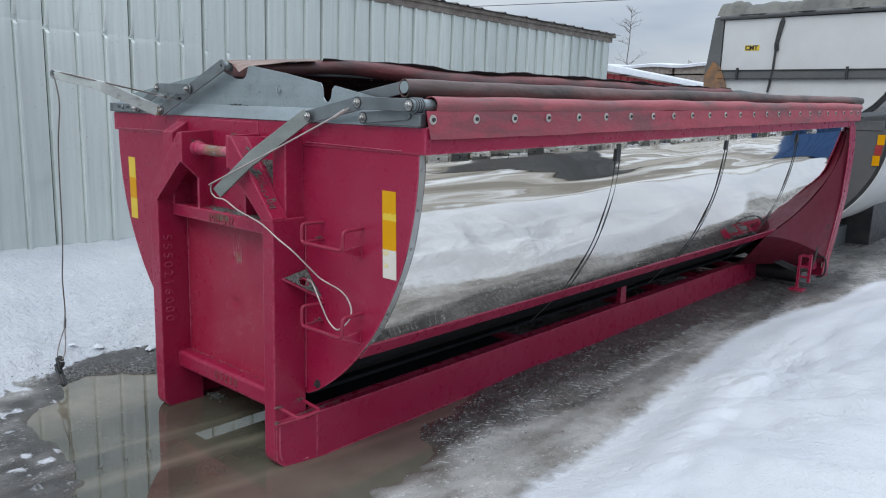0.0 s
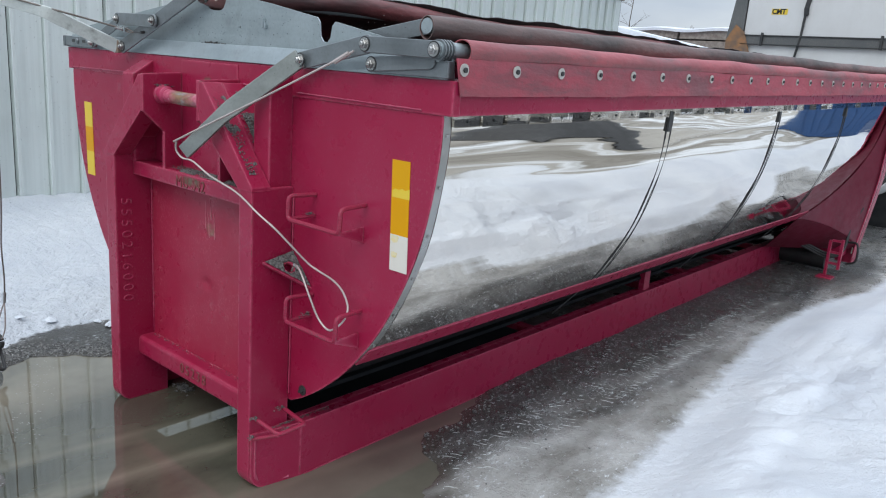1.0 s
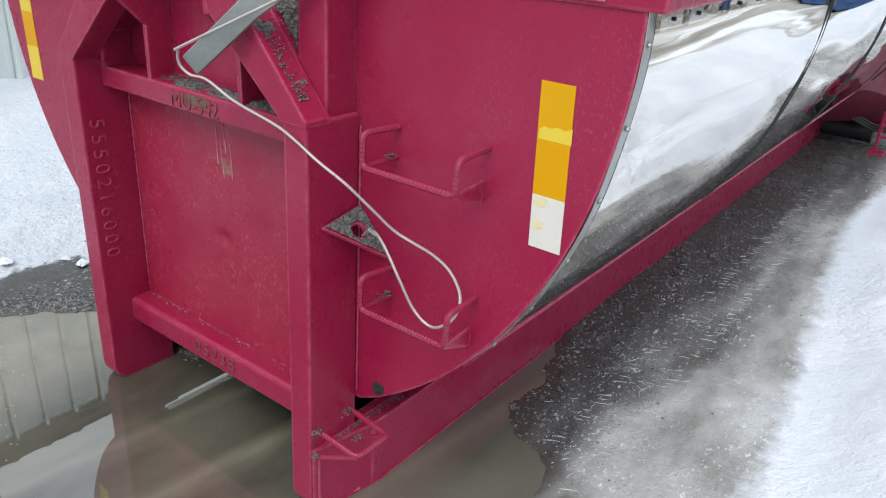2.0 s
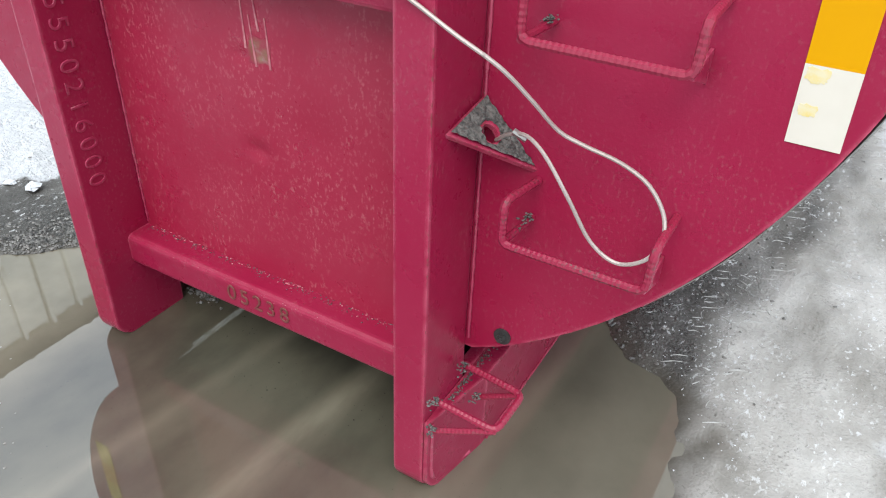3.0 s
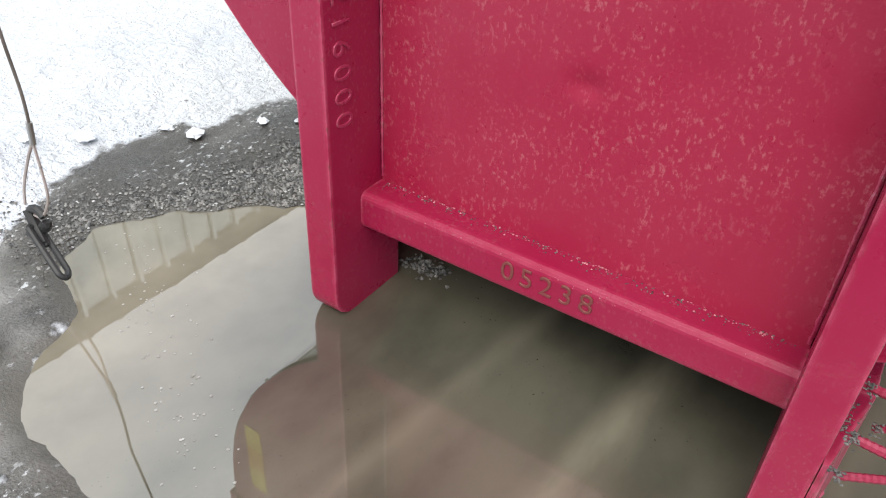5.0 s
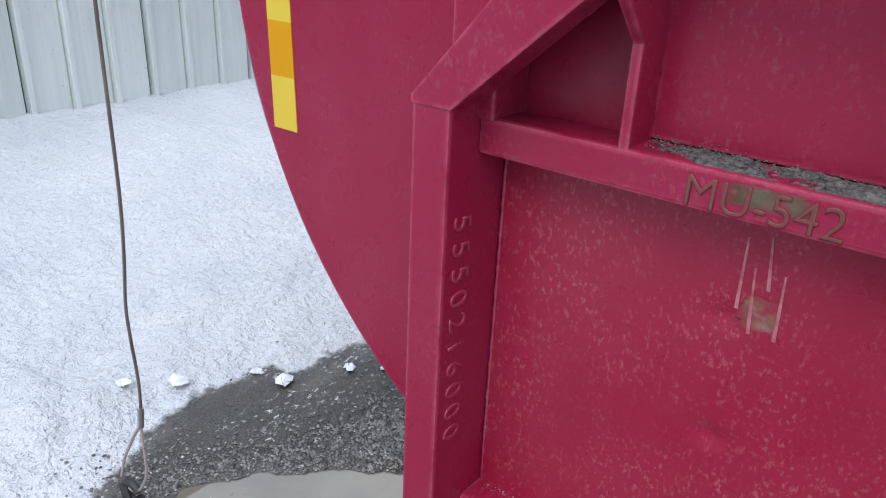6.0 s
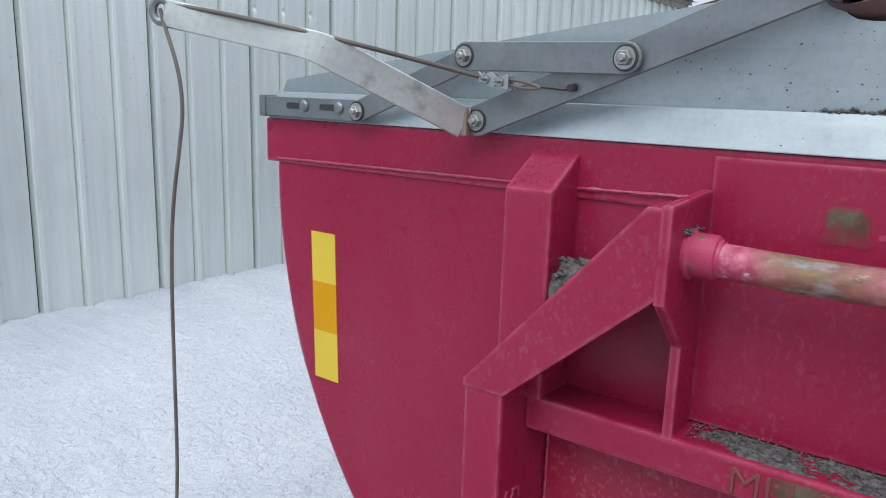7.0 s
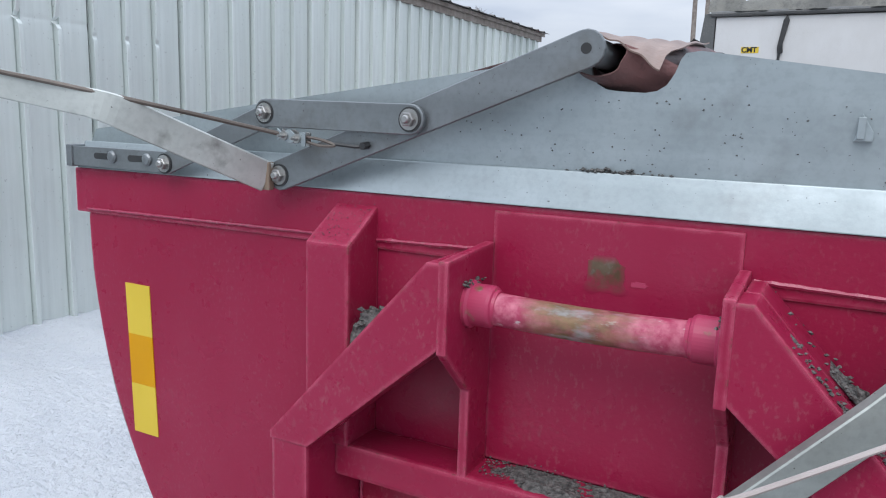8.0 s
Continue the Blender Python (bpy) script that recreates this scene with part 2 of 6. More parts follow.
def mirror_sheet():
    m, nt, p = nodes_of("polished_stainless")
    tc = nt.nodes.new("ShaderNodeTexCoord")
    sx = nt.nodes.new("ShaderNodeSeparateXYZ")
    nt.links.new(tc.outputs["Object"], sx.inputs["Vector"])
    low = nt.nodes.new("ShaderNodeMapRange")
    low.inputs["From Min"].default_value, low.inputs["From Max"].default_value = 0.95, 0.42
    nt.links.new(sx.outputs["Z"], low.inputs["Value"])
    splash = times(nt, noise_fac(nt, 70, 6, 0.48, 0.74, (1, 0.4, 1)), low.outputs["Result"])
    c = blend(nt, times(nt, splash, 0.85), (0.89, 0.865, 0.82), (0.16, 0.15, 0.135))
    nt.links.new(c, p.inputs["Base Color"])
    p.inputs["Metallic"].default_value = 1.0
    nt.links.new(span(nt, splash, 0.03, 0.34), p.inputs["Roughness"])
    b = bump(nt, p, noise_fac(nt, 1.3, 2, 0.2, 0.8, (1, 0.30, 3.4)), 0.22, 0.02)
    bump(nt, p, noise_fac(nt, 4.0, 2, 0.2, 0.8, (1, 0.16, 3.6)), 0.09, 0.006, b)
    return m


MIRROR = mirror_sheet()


def tarp(name, a, b, dirt):
    m, nt, p = nodes_of(name)
    c = blend(nt, noise_fac(nt, 3.2, 6, 0.3, 0.7, (1, 0.5, 1)), a, b)
    c = blend(nt, times(nt, noise_fac(nt, 2.1, 6, 0.45, 0.62, (1, 0.45, 1)), 0.8), c, dirt)
    nt.links.new(c, p.inputs["Base Color"])
    p.inputs["Roughness"].default_value = 0.5
    c = blend(nt, times(nt, noise_fac(nt, 8, 9, 0.50, 0.62, (1, 0.22, 1), 0.68), 0.7), c, dirt)
    c = blend(nt, times(nt, noise_fac(nt, 45, 6, 0.60, 0.70), 0.5), c, dirt)
    nt.links.new(c, p.inputs["Base Color"])
    n1 = bump(nt, p, noise_fac(nt, 9, 6, 0.2, 0.8, (1, 0.35, 1)), 0.6, 0.016)
    bump(nt, p, noise_fac(nt, 300, 2, 0.2, 0.8), 0.12, 0.001, n1)
    return m


TARP = tarp("faded_red_tarpaulin", (0.40, 0.085, 0.10), (0.33, 0.065, 0.08), (0.12, 0.075, 0.075))
SKIRT = tarp("red_rubber_skirt", (0.40, 0.045, 0.075), (0.36, 0.055, 0.08), (0.15, 0.06, 0.07))
TARP_TOP = tarp("dirty_red_tarpaulin", (0.21, 0.125, 0.115), (0.15, 0.09, 0.082), (0.055, 0.052, 0.048))
TARP_PALE = tarp("bleached_tarpaulin", (0.32, 0.235, 0.195), (0.27, 0.18, 0.15), (0.16, 0.11, 0.095))
TARP_PINK = tarp("faded_pink_tarpaulin", (0.33, 0.15, 0.14), (0.24, 0.115, 0.11), (0.10, 0.065, 0.06))
TARP_MAROON = tarp("stained_maroon_tarpaulin", (0.22, 0.06, 0.062), (0.13, 0.045, 0.046), (0.045, 0.040, 0.038))
TARP_BLACK = tarp("black_tarpaulin", (0.014, 0.014, 0.014), (0.022, 0.021, 0.02), (0.035, 0.03, 0.028))
TARP_GREY = tarp("grey_tarpaulin", (0.17, 0.165, 0.14), (0.12, 0.12, 0.105), (0.06, 0.06, 0.055))


def simple(name, base, rough=0.6, metal=0.0, base2=None, scale=12, bump_scale=0, bump_k=0.2, bump_d=0.004):
    m, nt, p = nodes_of(name)
    c = blend(nt, noise_fac(nt, scale, 6, 0.35, 0.65), base, base2 or tuple(v * 0.75 for v in base))
    nt.links.new(c, p.inputs["Base Color"])
    p.inputs["Roughness"].default_value, p.inputs["Metallic"].default_value = rough, metal
    if bump_scale:
        bump(nt, p, noise_fac(nt, bump_scale, 5, 0.25, 0.75), bump_k, bump_d)
    return m


SCRAPED = simple("bared_pink_scrape", (0.50, 0.20, 0.22), 0.5, base2=(0.36, 0.07, 0.11), scale=60)
YELLOW = simple("yellow_reflective_tape", (0.66, 0.32, 0.0), 0.4, base2=(0.62, 0.29, 0.0), scale=3)
PALE_YELLOW = simple("pale_yellow_tape", (0.72, 0.53, 0.06), 0.4, base2=(0.66, 0.48, 0.05), scale=3)
AMBER = simple("amber_tape", (0.66, 0.34, 0.002), 0.4, base2=(0.62, 0.31, 0.002), scale=3)
STAINED = simple("yellow_glue_stain", (0.70, 0.55, 0.16), 0.5, base2=(0.68, 0.62, 0.42), scale=55)
WHITE_TAPE = simple("white_tape", (0.66, 0.63, 0.56), 0.4, base2=(0.6, 0.57, 0.5), scale=6)
RED_TAPE = simple("red_tape", (0.35, 0.04, 0.04), 0.4)
for tape in (YELLOW, PALE_YELLOW, AMBER):
    tape.node_tree.nodes["Principled BSDF"].inputs["Specular IOR Level"].default_value = 0.2
BLACK = simple("black_rubber", (0.018, 0.018, 0.019), 0.55, base2=(0.03, 0.03, 0.03))
GRIT = simple("grey_grit", (0.045, 0.046, 0.045), 0.9, base2=(0.18, 0.175, 0.165), scale=110, bump_scale=160, bump_k=0.8)
WOOD = simple("weathered_wood", (0.17, 0.14, 0.12), 0.85, base2=(0.28, 0.25, 0.22), scale=8, bump_scale=40, bump_k=0.4)
BARK = simple("bark", (0.09, 0.075, 0.065), 0.9, base2=(0.14, 0.12, 0.10))
SNOW = simple("snow", (0.72, 0.75, 0.79), 0.65, base2=(0.64, 0.68, 0.73), scale=5, bump_scale=35, bump_k=0.5, bump_d=0.012)
WELD = painted("weld_bead", (0.33, 0.02, 0.07), (0.43, 0.08, 0.135), dust_amount=0.3, rough=0.3)
BARE_WELD = painted("bare_weld", (0.15, 0.045, 0.035), (0.25, 0.03, 0.055), dust=(0.16, 0.11, 0.06), dust_amount=0.6, rough=0.4)
SIGN_YELLOW = simple("sign_yellow", (0.75, 0.55, 0.05), 0.45)
SIGN_BLACK = simple("sign_black", (0.02, 0.02, 0.02), 0.5)
FAR_WOOD = simple("far_woods", (0.10, 0.105, 0.10), 0.95, base2=(0.15, 0.15, 0.145), scale=3)


def water_material():
    m, nt, p = nodes_of("muddy_water")
    c = blend(nt, noise_fac(nt, 2.6, 6, 0.36, 0.62, (1, 0.6, 1)), (0.047, 0.045, 0.034), (0.104, 0.099, 0.073))
    c = blend(nt, times(nt, noise_fac(nt, 140, 2, 0.70, 0.74), noise_fac(nt, 5, 3, 0.45, 0.6)), c, (0.02, 0.02, 0.018))
    nt.links.new(c, p.inputs["Base Color"])
    tc = nt.nodes.new("ShaderNodeTexCoord")
    sx = nt.nodes.new("ShaderNodeSeparateXYZ")
    nt.links.new(tc.outputs["Object"], sx.inputs["Vector"])
    # paler tan towards the puddle's right side
    pale_right = nt.nodes.new("ShaderNodeMapRange")
    pale_right.inputs["From Min"].default_value, pale_right.inputs["From Max"].default_value = 0.42, 0.85
    nt.links.new(sx.outputs["X"], pale_right.inputs["Value"])
    c = blend(nt, times(nt, pale_right.outputs["Result"], span(nt, noise_fac(nt, 4, 5, 0.35, 0.65), 0.6, 1.0)), c, (0.145, 0.132, 0.104))
    nt.links.new(c, p.inputs["Base Color"])
    shallow = nt.nodes.new("ShaderNodeMapRange")
    shallow.inputs["From Min"].default_value, shallow.inputs["From Max"].default_value = -0.45, -0.80
    nt.links.new(sx.outputs["X"], shallow.inputs["Value"])
    c = blend(nt, times(nt, shallow.outputs["Result"], span(nt, noise_fac(nt, 5, 5, 0.35, 0.65), 0.6, 1.0)), c, (0.215, 0.192, 0.147))
    lean = nt.nodes.new("ShaderNodeMath")
    lean.operation = "MULTIPLY_ADD"
    nt.links.new(sx.outputs["Y"], lean.inputs[0])
    lean.inputs[1].default_value = -0.14
    nt.links.new(sx.outputs["X"], lean.inputs[2])
    # three paler streaks running along the puddle
    for at_x, wide, k in ((0.215, 0.085, 0.75), (-0.10, 0.05, 0.35), (0.60, 0.06, 0.4)):
        off = nt.nodes.new("ShaderNodeMath")
        off.operation = "SUBTRACT"
        nt.links.new(lean.outputs["Value"], off.inputs[0])
        off.inputs[1].default_value = at_x
        mag = nt.nodes.new("ShaderNodeMath")
        mag.operation = "ABSOLUTE"
        nt.links.new(off.outputs["Value"], mag.inputs[0])
        ridge = nt.nodes.new("ShaderNodeMapRange")
        ridge.interpolation_type = "SMOOTHSTEP"
        ridge.inputs["From Min"].default_value, ridge.inputs["From Max"].default_value = wide, 0.0
        nt.links.new(mag.outputs["Value"], ridge.inputs["Value"])
        c = blend(nt, times(nt, times(nt, ridge.outputs["Result"], span(nt, noise_fac(nt, 5, 4, 0.35, 0.65, (1.6, 0.5, 1)), 0.25, 1.0)), k), c, (0.22, 0.20, 0.15))
    nt.links.new(c, p.inputs["Base Color"])
    p.inputs["Roughness"].default_value, p.inputs["IOR"].default_value = 0.012, 1.95
    bump(nt, p, noise_fac(nt, 6, 2, 0.2, 0.8), 0.02, 0.004)
    return m


WATER = water_material()


def ground_material():
    """Wet asphalt with grit, ice film and snow, mixed by the cover attribute (snow, ice, wet)."""
    m, nt, p = nodes_of("yard_ground")
    at = nt.nodes.new("ShaderNodeAttribute")
    at.attribute_name = "cover"
    sep = nt.nodes.new("ShaderNodeSeparateColor")
    nt.links.new(at.outputs["Color"], sep.inputs["Color"])

    def edged(sock, scale, width, lo=0.42, hi=0.58, stretch=None, calm=None):
        n = noise_fac(nt, scale, 8, 0.2, 0.8, stretch, 0.62)
        if calm is not None:
            n = blend(nt, calm, (0.5, 0.5, 0.5), n)
        s = nt.nodes.new("ShaderNodeMath")
        s.operation = "ADD"
        nt.links.new(sock, s.inputs[0])
        k = nt.nodes.new("ShaderNodeMath")
        k.operation = "MULTIPLY_ADD"
        nt.links.new(n, k.inputs[0])
        k.inputs[1].default_value, k.inputs[2].default_value = width, -width * 0.5
        nt.links.new(k.outputs["Value"], s.inputs[1])
        r = nt.nodes.new("ShaderNodeMapRange")
        r.inputs["From Min"].default_value, r.inputs["From Max"].default_value = lo, hi
        nt.links.new(s.outputs["Value"], r.inputs["Value"])
        return r.outputs["Result"]

    snow = edged(sep.outputs["Red"], 16, 0.8, 0.38, 0.62, None, span(nt, sep.outputs["Blue"], 0.25, 1.0))
    ice = edged(sep.outputs["Green"], 6, 0.60, 0.12, 0.88, (1, 0.2, 1))
    crumbs = times(nt, noise_fac(nt, 70, 6, 0.585, 0.625, (1, 0.55, 1), 0.65), noise_fac(nt, 6.0, 5, 0.47, 0.56, (1, 0.22, 1)))
    stone = noise_fac(nt, 150, 4, 0.35, 0.68)
    asphalt = blend(nt, stone, (0.018, 0.018, 0.018), (0.105, 0.102, 0.098))
    asphalt = blend(nt, times(nt, noise_fac(nt, 3, 5, 0.35, 0.65), 0.6), asphalt, (0.060, 0.054, 0.046))
    icec = blend(nt, noise_fac(nt, 5, 6, 0.35, 0.65, (1, 0.4, 1)), (0.22, 0.21, 0.19), (0.50, 0.495, 0.48))
    c = blend(nt, times(nt, ice, 0.9), asphalt, icec)
    c = blend(nt, times(nt, times(nt, noise_fac(nt, 95, 5, 0.56, 0.66), noise_fac(nt, 9, 4, 0.38, 0.62)), 0.55), c, (0.10, 0.097, 0.09))
    c = blend(nt, times(nt, crumbs, 0.85), c, (0.6, 0.62, 0.64))
    c = blend(nt, times(nt, at.outputs["Alpha"], span(nt, noise_fac(nt, 11, 6, 0.4, 0.62), 1.0, 0.6)), c, (0.085, 0.079, 0.066))
    snowc = blend(nt, noise_fac(nt, 1.7, 6, 0.35, 0.65), (0.66, 0.685, 0.72), (0.58, 0.61, 0.66))
    snowc = blend(nt, times(nt, noise_fac(nt, 85, 2, 0.735, 0.76), 0.7), snowc, (0.25, 0.24, 0.22))
    c = blend(nt, snow, c, snowc)
    lane = nt.nodes.new("ShaderNodeAttribute")
    lane.attribute_name = "lane"
    ruts = blend(nt, noise_fac(nt, 1.1, 6, 0.38, 0.62, (1, 0.05, 1), 0.65), (0.13, 0.112, 0.085), (0.42, 0.40, 0.36))
    ruts = blend(nt, noise_fac(nt, 1.5, 6, 0.52, 0.60, (1, 0.05, 1), 0.6), ruts, (0.70, 0.72, 0.74))
    c = blend(nt, lane.outputs["Fac"], c, ruts)
    nt.links.new(c, p.inputs["Base Color"])
    wet = span(nt, noise_fac(nt, 6, 5, 0.4, 0.65), 0.16, 0.5)
    r1 = blend(nt, ice, wet, span(nt, noise_fac(nt, 12, 5, 0.35, 0.65), 0.12, 0.45))
    r1 = blend(nt, at.outputs["Alpha"], r1, (0.05, 0.05, 0.05))
    r2 = blend(nt, snow, r1, (0.7, 0.7, 0.7))
    nt.links.new(r2, p.inputs["Roughness"])
    flat = nt.nodes.new("ShaderNodeMath")
    flat.operation = "SUBTRACT"
    flat.inputs[0].default_value = 1.0
    nt.links.new(times(nt, ice, 0.75), flat.inputs[1])
    firm = nt.nodes.new("ShaderNodeMath")
    firm.operation = "SUBTRACT"
    firm.inputs[0].default_value = 1.0
    nt.links.new(times(nt, at.outputs["Alpha"], 0.85), firm.inputs[1])
    hs = times(nt, times(nt, stone, flat.outputs["Value"]), firm.outputs["Value"])
    n1 = bump(nt, p, hs, 0.55, 0.006)
    n2 = bump(nt, p, times(nt, noise_fac(nt, 70, 6, 0.25, 0.75), firm.outputs["Value"]), 0.25, 0.008, n1)
    n3 = bump(nt, p, times(nt, noise_fac(nt, 26, 3, 0.38, 0.62), times(nt, snow, sep.outputs["Blue"])), 0.45, 0.035, n2)
    bump(nt, p, times(nt, noise_fac(nt, 75, 3, 0.35, 0.65), times(nt, snow, sep.outputs["Blue"])), 0.24, 0.012, n3)
    return m


GROUND = ground_material()


# ---- mesh helpers ----
def thing(name, label, category, at=(0, 0, 0), group="", kind=""):
    e = new(name)
    e.location = at
    e.empty_display_size = 0.1
    return tagged(e, label, category, group, kind)


def link_mesh(name, bm, material, smooth=False):
    bmesh.ops.recalc_face_normals(bm, faces=bm.faces)
    me = bpy.data.meshes.new(name)
    bm.to_mesh(me)
    bm.free()
    for mat in (material if isinstance(material, (list, tuple)) else [material]):
        me.materials.append(mat)
    if smooth:
        for f in me.polygons:
            f.use_smooth = True
        me.set_sharp_from_angle(angle=radians(50))
    return new(name, me)


def part(name, bm, material, parent, label="", smooth=False):
    """One mesh in world coordinates, hung under its thing."""
    ob = link_mesh(name, bm, material, smooth)
    ob.parent = parent
    at = Vector(parent.location)
    if parent.parent:
        at = at + Vector(parent.parent.location)
    ob.location = -at
    return tagged(ob, label, kind="stuff" if name in ("dirt", "branches") else "")


def solid(name, bm, material, label, category, kind="", group="", smooth=False):
    return tagged(link_mesh(name, bm, material, smooth), label, category, group, kind)


def soften(bm, width, segments=2, angle=30):
    es = [e for e in bm.edges if len(e.link_faces) == 2 and e.calc_face_angle(0) > radians(angle)]
    bmesh.ops.bevel(bm, geom=es, offset=width, segments=segments, profile=0.6, affect="EDGES", clamp_overlap=True)
    return bm


def box(x0, x1, y0, y1, z0, z1, width=0.004, bm=None):
    b = bmesh.new()
    bmesh.ops.create_cube(b, size=1)
    bmesh.ops.scale(b, vec=(x1 - x0, y1 - y0, z1 - z0), verts=b.verts)
    bmesh.ops.translate(b, vec=((x0 + x1) / 2, (y0 + y1) / 2, (z0 + z1) / 2), verts=b.verts)
    if width:
        soften(b, width)
    return add(bm, b)


def add(bm, b):
    """Joins b into bm; returns b when bm is None."""
    if bm is None:
        return b
    me = bpy.data.meshes.new("tmp")
    b.to_mesh(me)
    b.free()
    bm.from_mesh(me)
    bpy.data.meshes.remove(me)
    return bm


def prism(outline, axis, a, c, width=0.004, bm=None):
    """A flat outline pushed along an axis from a to c. Axis x: points are (y, z); y: (x, z); z: (x, y)."""
    def at(p, h):
        return {"x": (h, p[0], p[1]), "y": (p[0], h, p[1]), "z": (p[0], p[1], h)}[axis]
    b = bmesh.new()
    lo = [b.verts.new(at(p, a)) for p in outline]
    hi = [b.verts.new(at(p, c)) for p in outline]
    n = len(outline)
    b.faces.new(lo)
    b.faces.new(hi[::-1])
    for i in range(n):
        b.faces.new((lo[i], hi[i], hi[(i + 1) % n], lo[(i + 1) % n]))
    bmesh.ops.recalc_face_normals(b, faces=b.faces)
    if width:
        soften(b, width)
    return add(bm, b)


def tube(points, radius, sides=8, bm=None, wobble=0.0, caps=True):
    """A round bar along a line of points; radius may be one per point."""
    b = bmesh.new()
    pts = [Vector(p) for p in points]
    rad = radius if isinstance(radius, (list, tuple)) else [radius] * len(pts)
    rings, up = [], None
    for i, p in enumerate(pts):
        d = (pts[min(i + 1, len(pts) - 1)] - pts[max(i - 1, 0)]).normalized()
        if up is None:
            up = Vector((0, 0, 1)) if abs(d.z) < 0.9 else Vector((1, 0, 0))
        side = d.cross(up).normalized()
        up = side.cross(d).normalized()
        r = rad[i] * (1 + wobble * random.uniform(-1, 1))
        rings.append([b.verts.new(p + r * (math.cos(k * math.tau / sides) * side + math.sin(k * math.tau / sides) * up)) for k in range(sides)])
    for u, v in zip(rings, rings[1:]):
        for k in range(sides):
            b.faces.new((u[k], u[(k + 1) % sides], v[(k + 1) % sides], v[k]))
    if caps:
        b.faces.new(rings[0][::-1])
        b.faces.new(rings[-1])
    return add(bm, b)


def curve_points(points, steps=6):
    """Catmull-Rom line through the points."""
    p = [Vector(q) for q in points]
    p = [2 * p[0] - p[1]] + p + [2 * p[-1] - p[-2]]
    out = []
    for i in range(1, len(p) - 2):
        for s in range(steps):
            t = s / steps
            out.append(0.5 * (2 * p[i] + (p[i + 1] - p[i - 1]) * t + (2 * p[i - 1] - 5 * p[i] + 4 * p[i + 1] - p[i + 2]) * t * t
                              + (3 * p[i] - p[i - 1] - 3 * p[i + 1] + p[i + 2]) * t ** 3))
    return out + [p[-2]]


def bent_bar(points, r, steps=4):
    """Points of a bar with rounded bends."""
    p = [Vector(q) for q in points]
    out = [p[0]]
    for a, b, c in zip(p, p[1:], p[2:]):
        u, v = (a - b), (c - b)
        k = min(r, u.length * 0.45, v.length * 0.45)
        s, e = b + u.normalized() * k, b + v.normalized() * k
        for i in range(steps + 1):
            t = i / steps
            out.append((1 - t) ** 2 * s + 2 * t * (1 - t) * b + t * t * e)
    return out + [p[-1]]


def rebar(points, r=0.008, bend=0.02, bm=None):
    """Ribbed reinforcing bar: close rings of two radii."""
    line, out, rad = bent_bar(points, bend), [], []
    for a, c in zip(line, line[1:]):
        n = max(1, int((c - a).length / 0.005))
        for i in range(n):
            out.append(a.lerp(c, i / n))
            rad.append(r * (1.08 if len(rad) % 2 else 0.96))
    out.append(line[-1])
    rad.append(r)
    return tube(out, rad, 8, bm)


def disc_bolt(x, y, z, r=0.018, bm=None):
    """A washer with a hexagon nut and a bolt end, facing -y."""
    bm = tube([(x, y, z), (x, y - 0.004, z)], r, 16, bm)
    bm = tube([(x, y - 0.004, z), (x, y - 0.013, z)], r * 0.52, 6, bm)
    return tube([(x, y - 0.013, z), (x, y - 0.020, z)], r * 0.28, 10, bm)


def flat_bar(p, q, height, thick, bm=None, round_ends=True):
    """A flat bar between two points of an x-z plane (p and q are (x, y, z)), with rounded ends, thick along y."""
    p, q = Vector(p), Vector(q)
    d = (q - p)
    d.y = 0
    a = math.atan2(d.z, d.x)
    b = bmesh.new()
    h = height / 2
    ring = []
    for k in range(9):
        t = math.pi / 2 + math.pi * k / 8
        ring.append((p, (h * math.cos(t), h * math.sin(t))))
    for k in range(9):
        t = -math.pi / 2 + math.pi * k / 8
        ring.append((q, (h * math.cos(t), h * math.sin(t))))
    fr, bk = [], []
    for c, (u, w) in ring:
        x, z = u * math.cos(a) - w * math.sin(a), u * math.sin(a) + w * math.cos(a)
        fr.append(b.verts.new((c.x + x, c.y - thick / 2, c.z + z)))
        bk.append(b.verts.new((c.x + x, c.y + thick / 2, c.z + z)))
    n = len(ring)
    b.faces.new(fr)
    b.faces.new(bk[::-1])
    for i in range(n):
        b.faces.new((fr[i], bk[i], bk[(i + 1) % n], fr[(i + 1) % n]))
    bmesh.ops.recalc_face_normals(b, faces=b.faces)
    soften(b, 0.0015, 1, 40)
    return add(bm, b)


def grid_mesh(nu, nv, fn, bm=None, closed=False):
    b = bmesh.new()
    v = [[b.verts.new(fn(i / nu, j / nv)) for j in range(nv + 1)] for i in range(nu + 1)]
    for i in range(nu):
        for j in range(nv):
            b.faces.new((v[i][j], v[i + 1][j], v[i + 1][j + 1], v[i][j + 1]))
    return add(bm, b)


def sheet(nu, nv, fn, thick):
    """A thin sheet with two sides: fn(u, v) gives a point."""
    b = grid_mesh(nu, nv, fn)
    bmesh.ops.recalc_face_normals(b, faces=b.faces)
    bmesh.ops.solidify(b, geom=b.faces[:], thickness=thick)
    return b


def weld_line(p, q, r=0.005):
    n = max(2, int((Vector(q) - Vector(p)).length / 0.012))
    return tube([Vector(p).lerp(Vector(q), i / n) + Vector((random.uniform(-1, 1), 0, random.uniform(-1, 1))) * r * 0.15 for i in range(n + 1)], r, 6, None, 0.3)


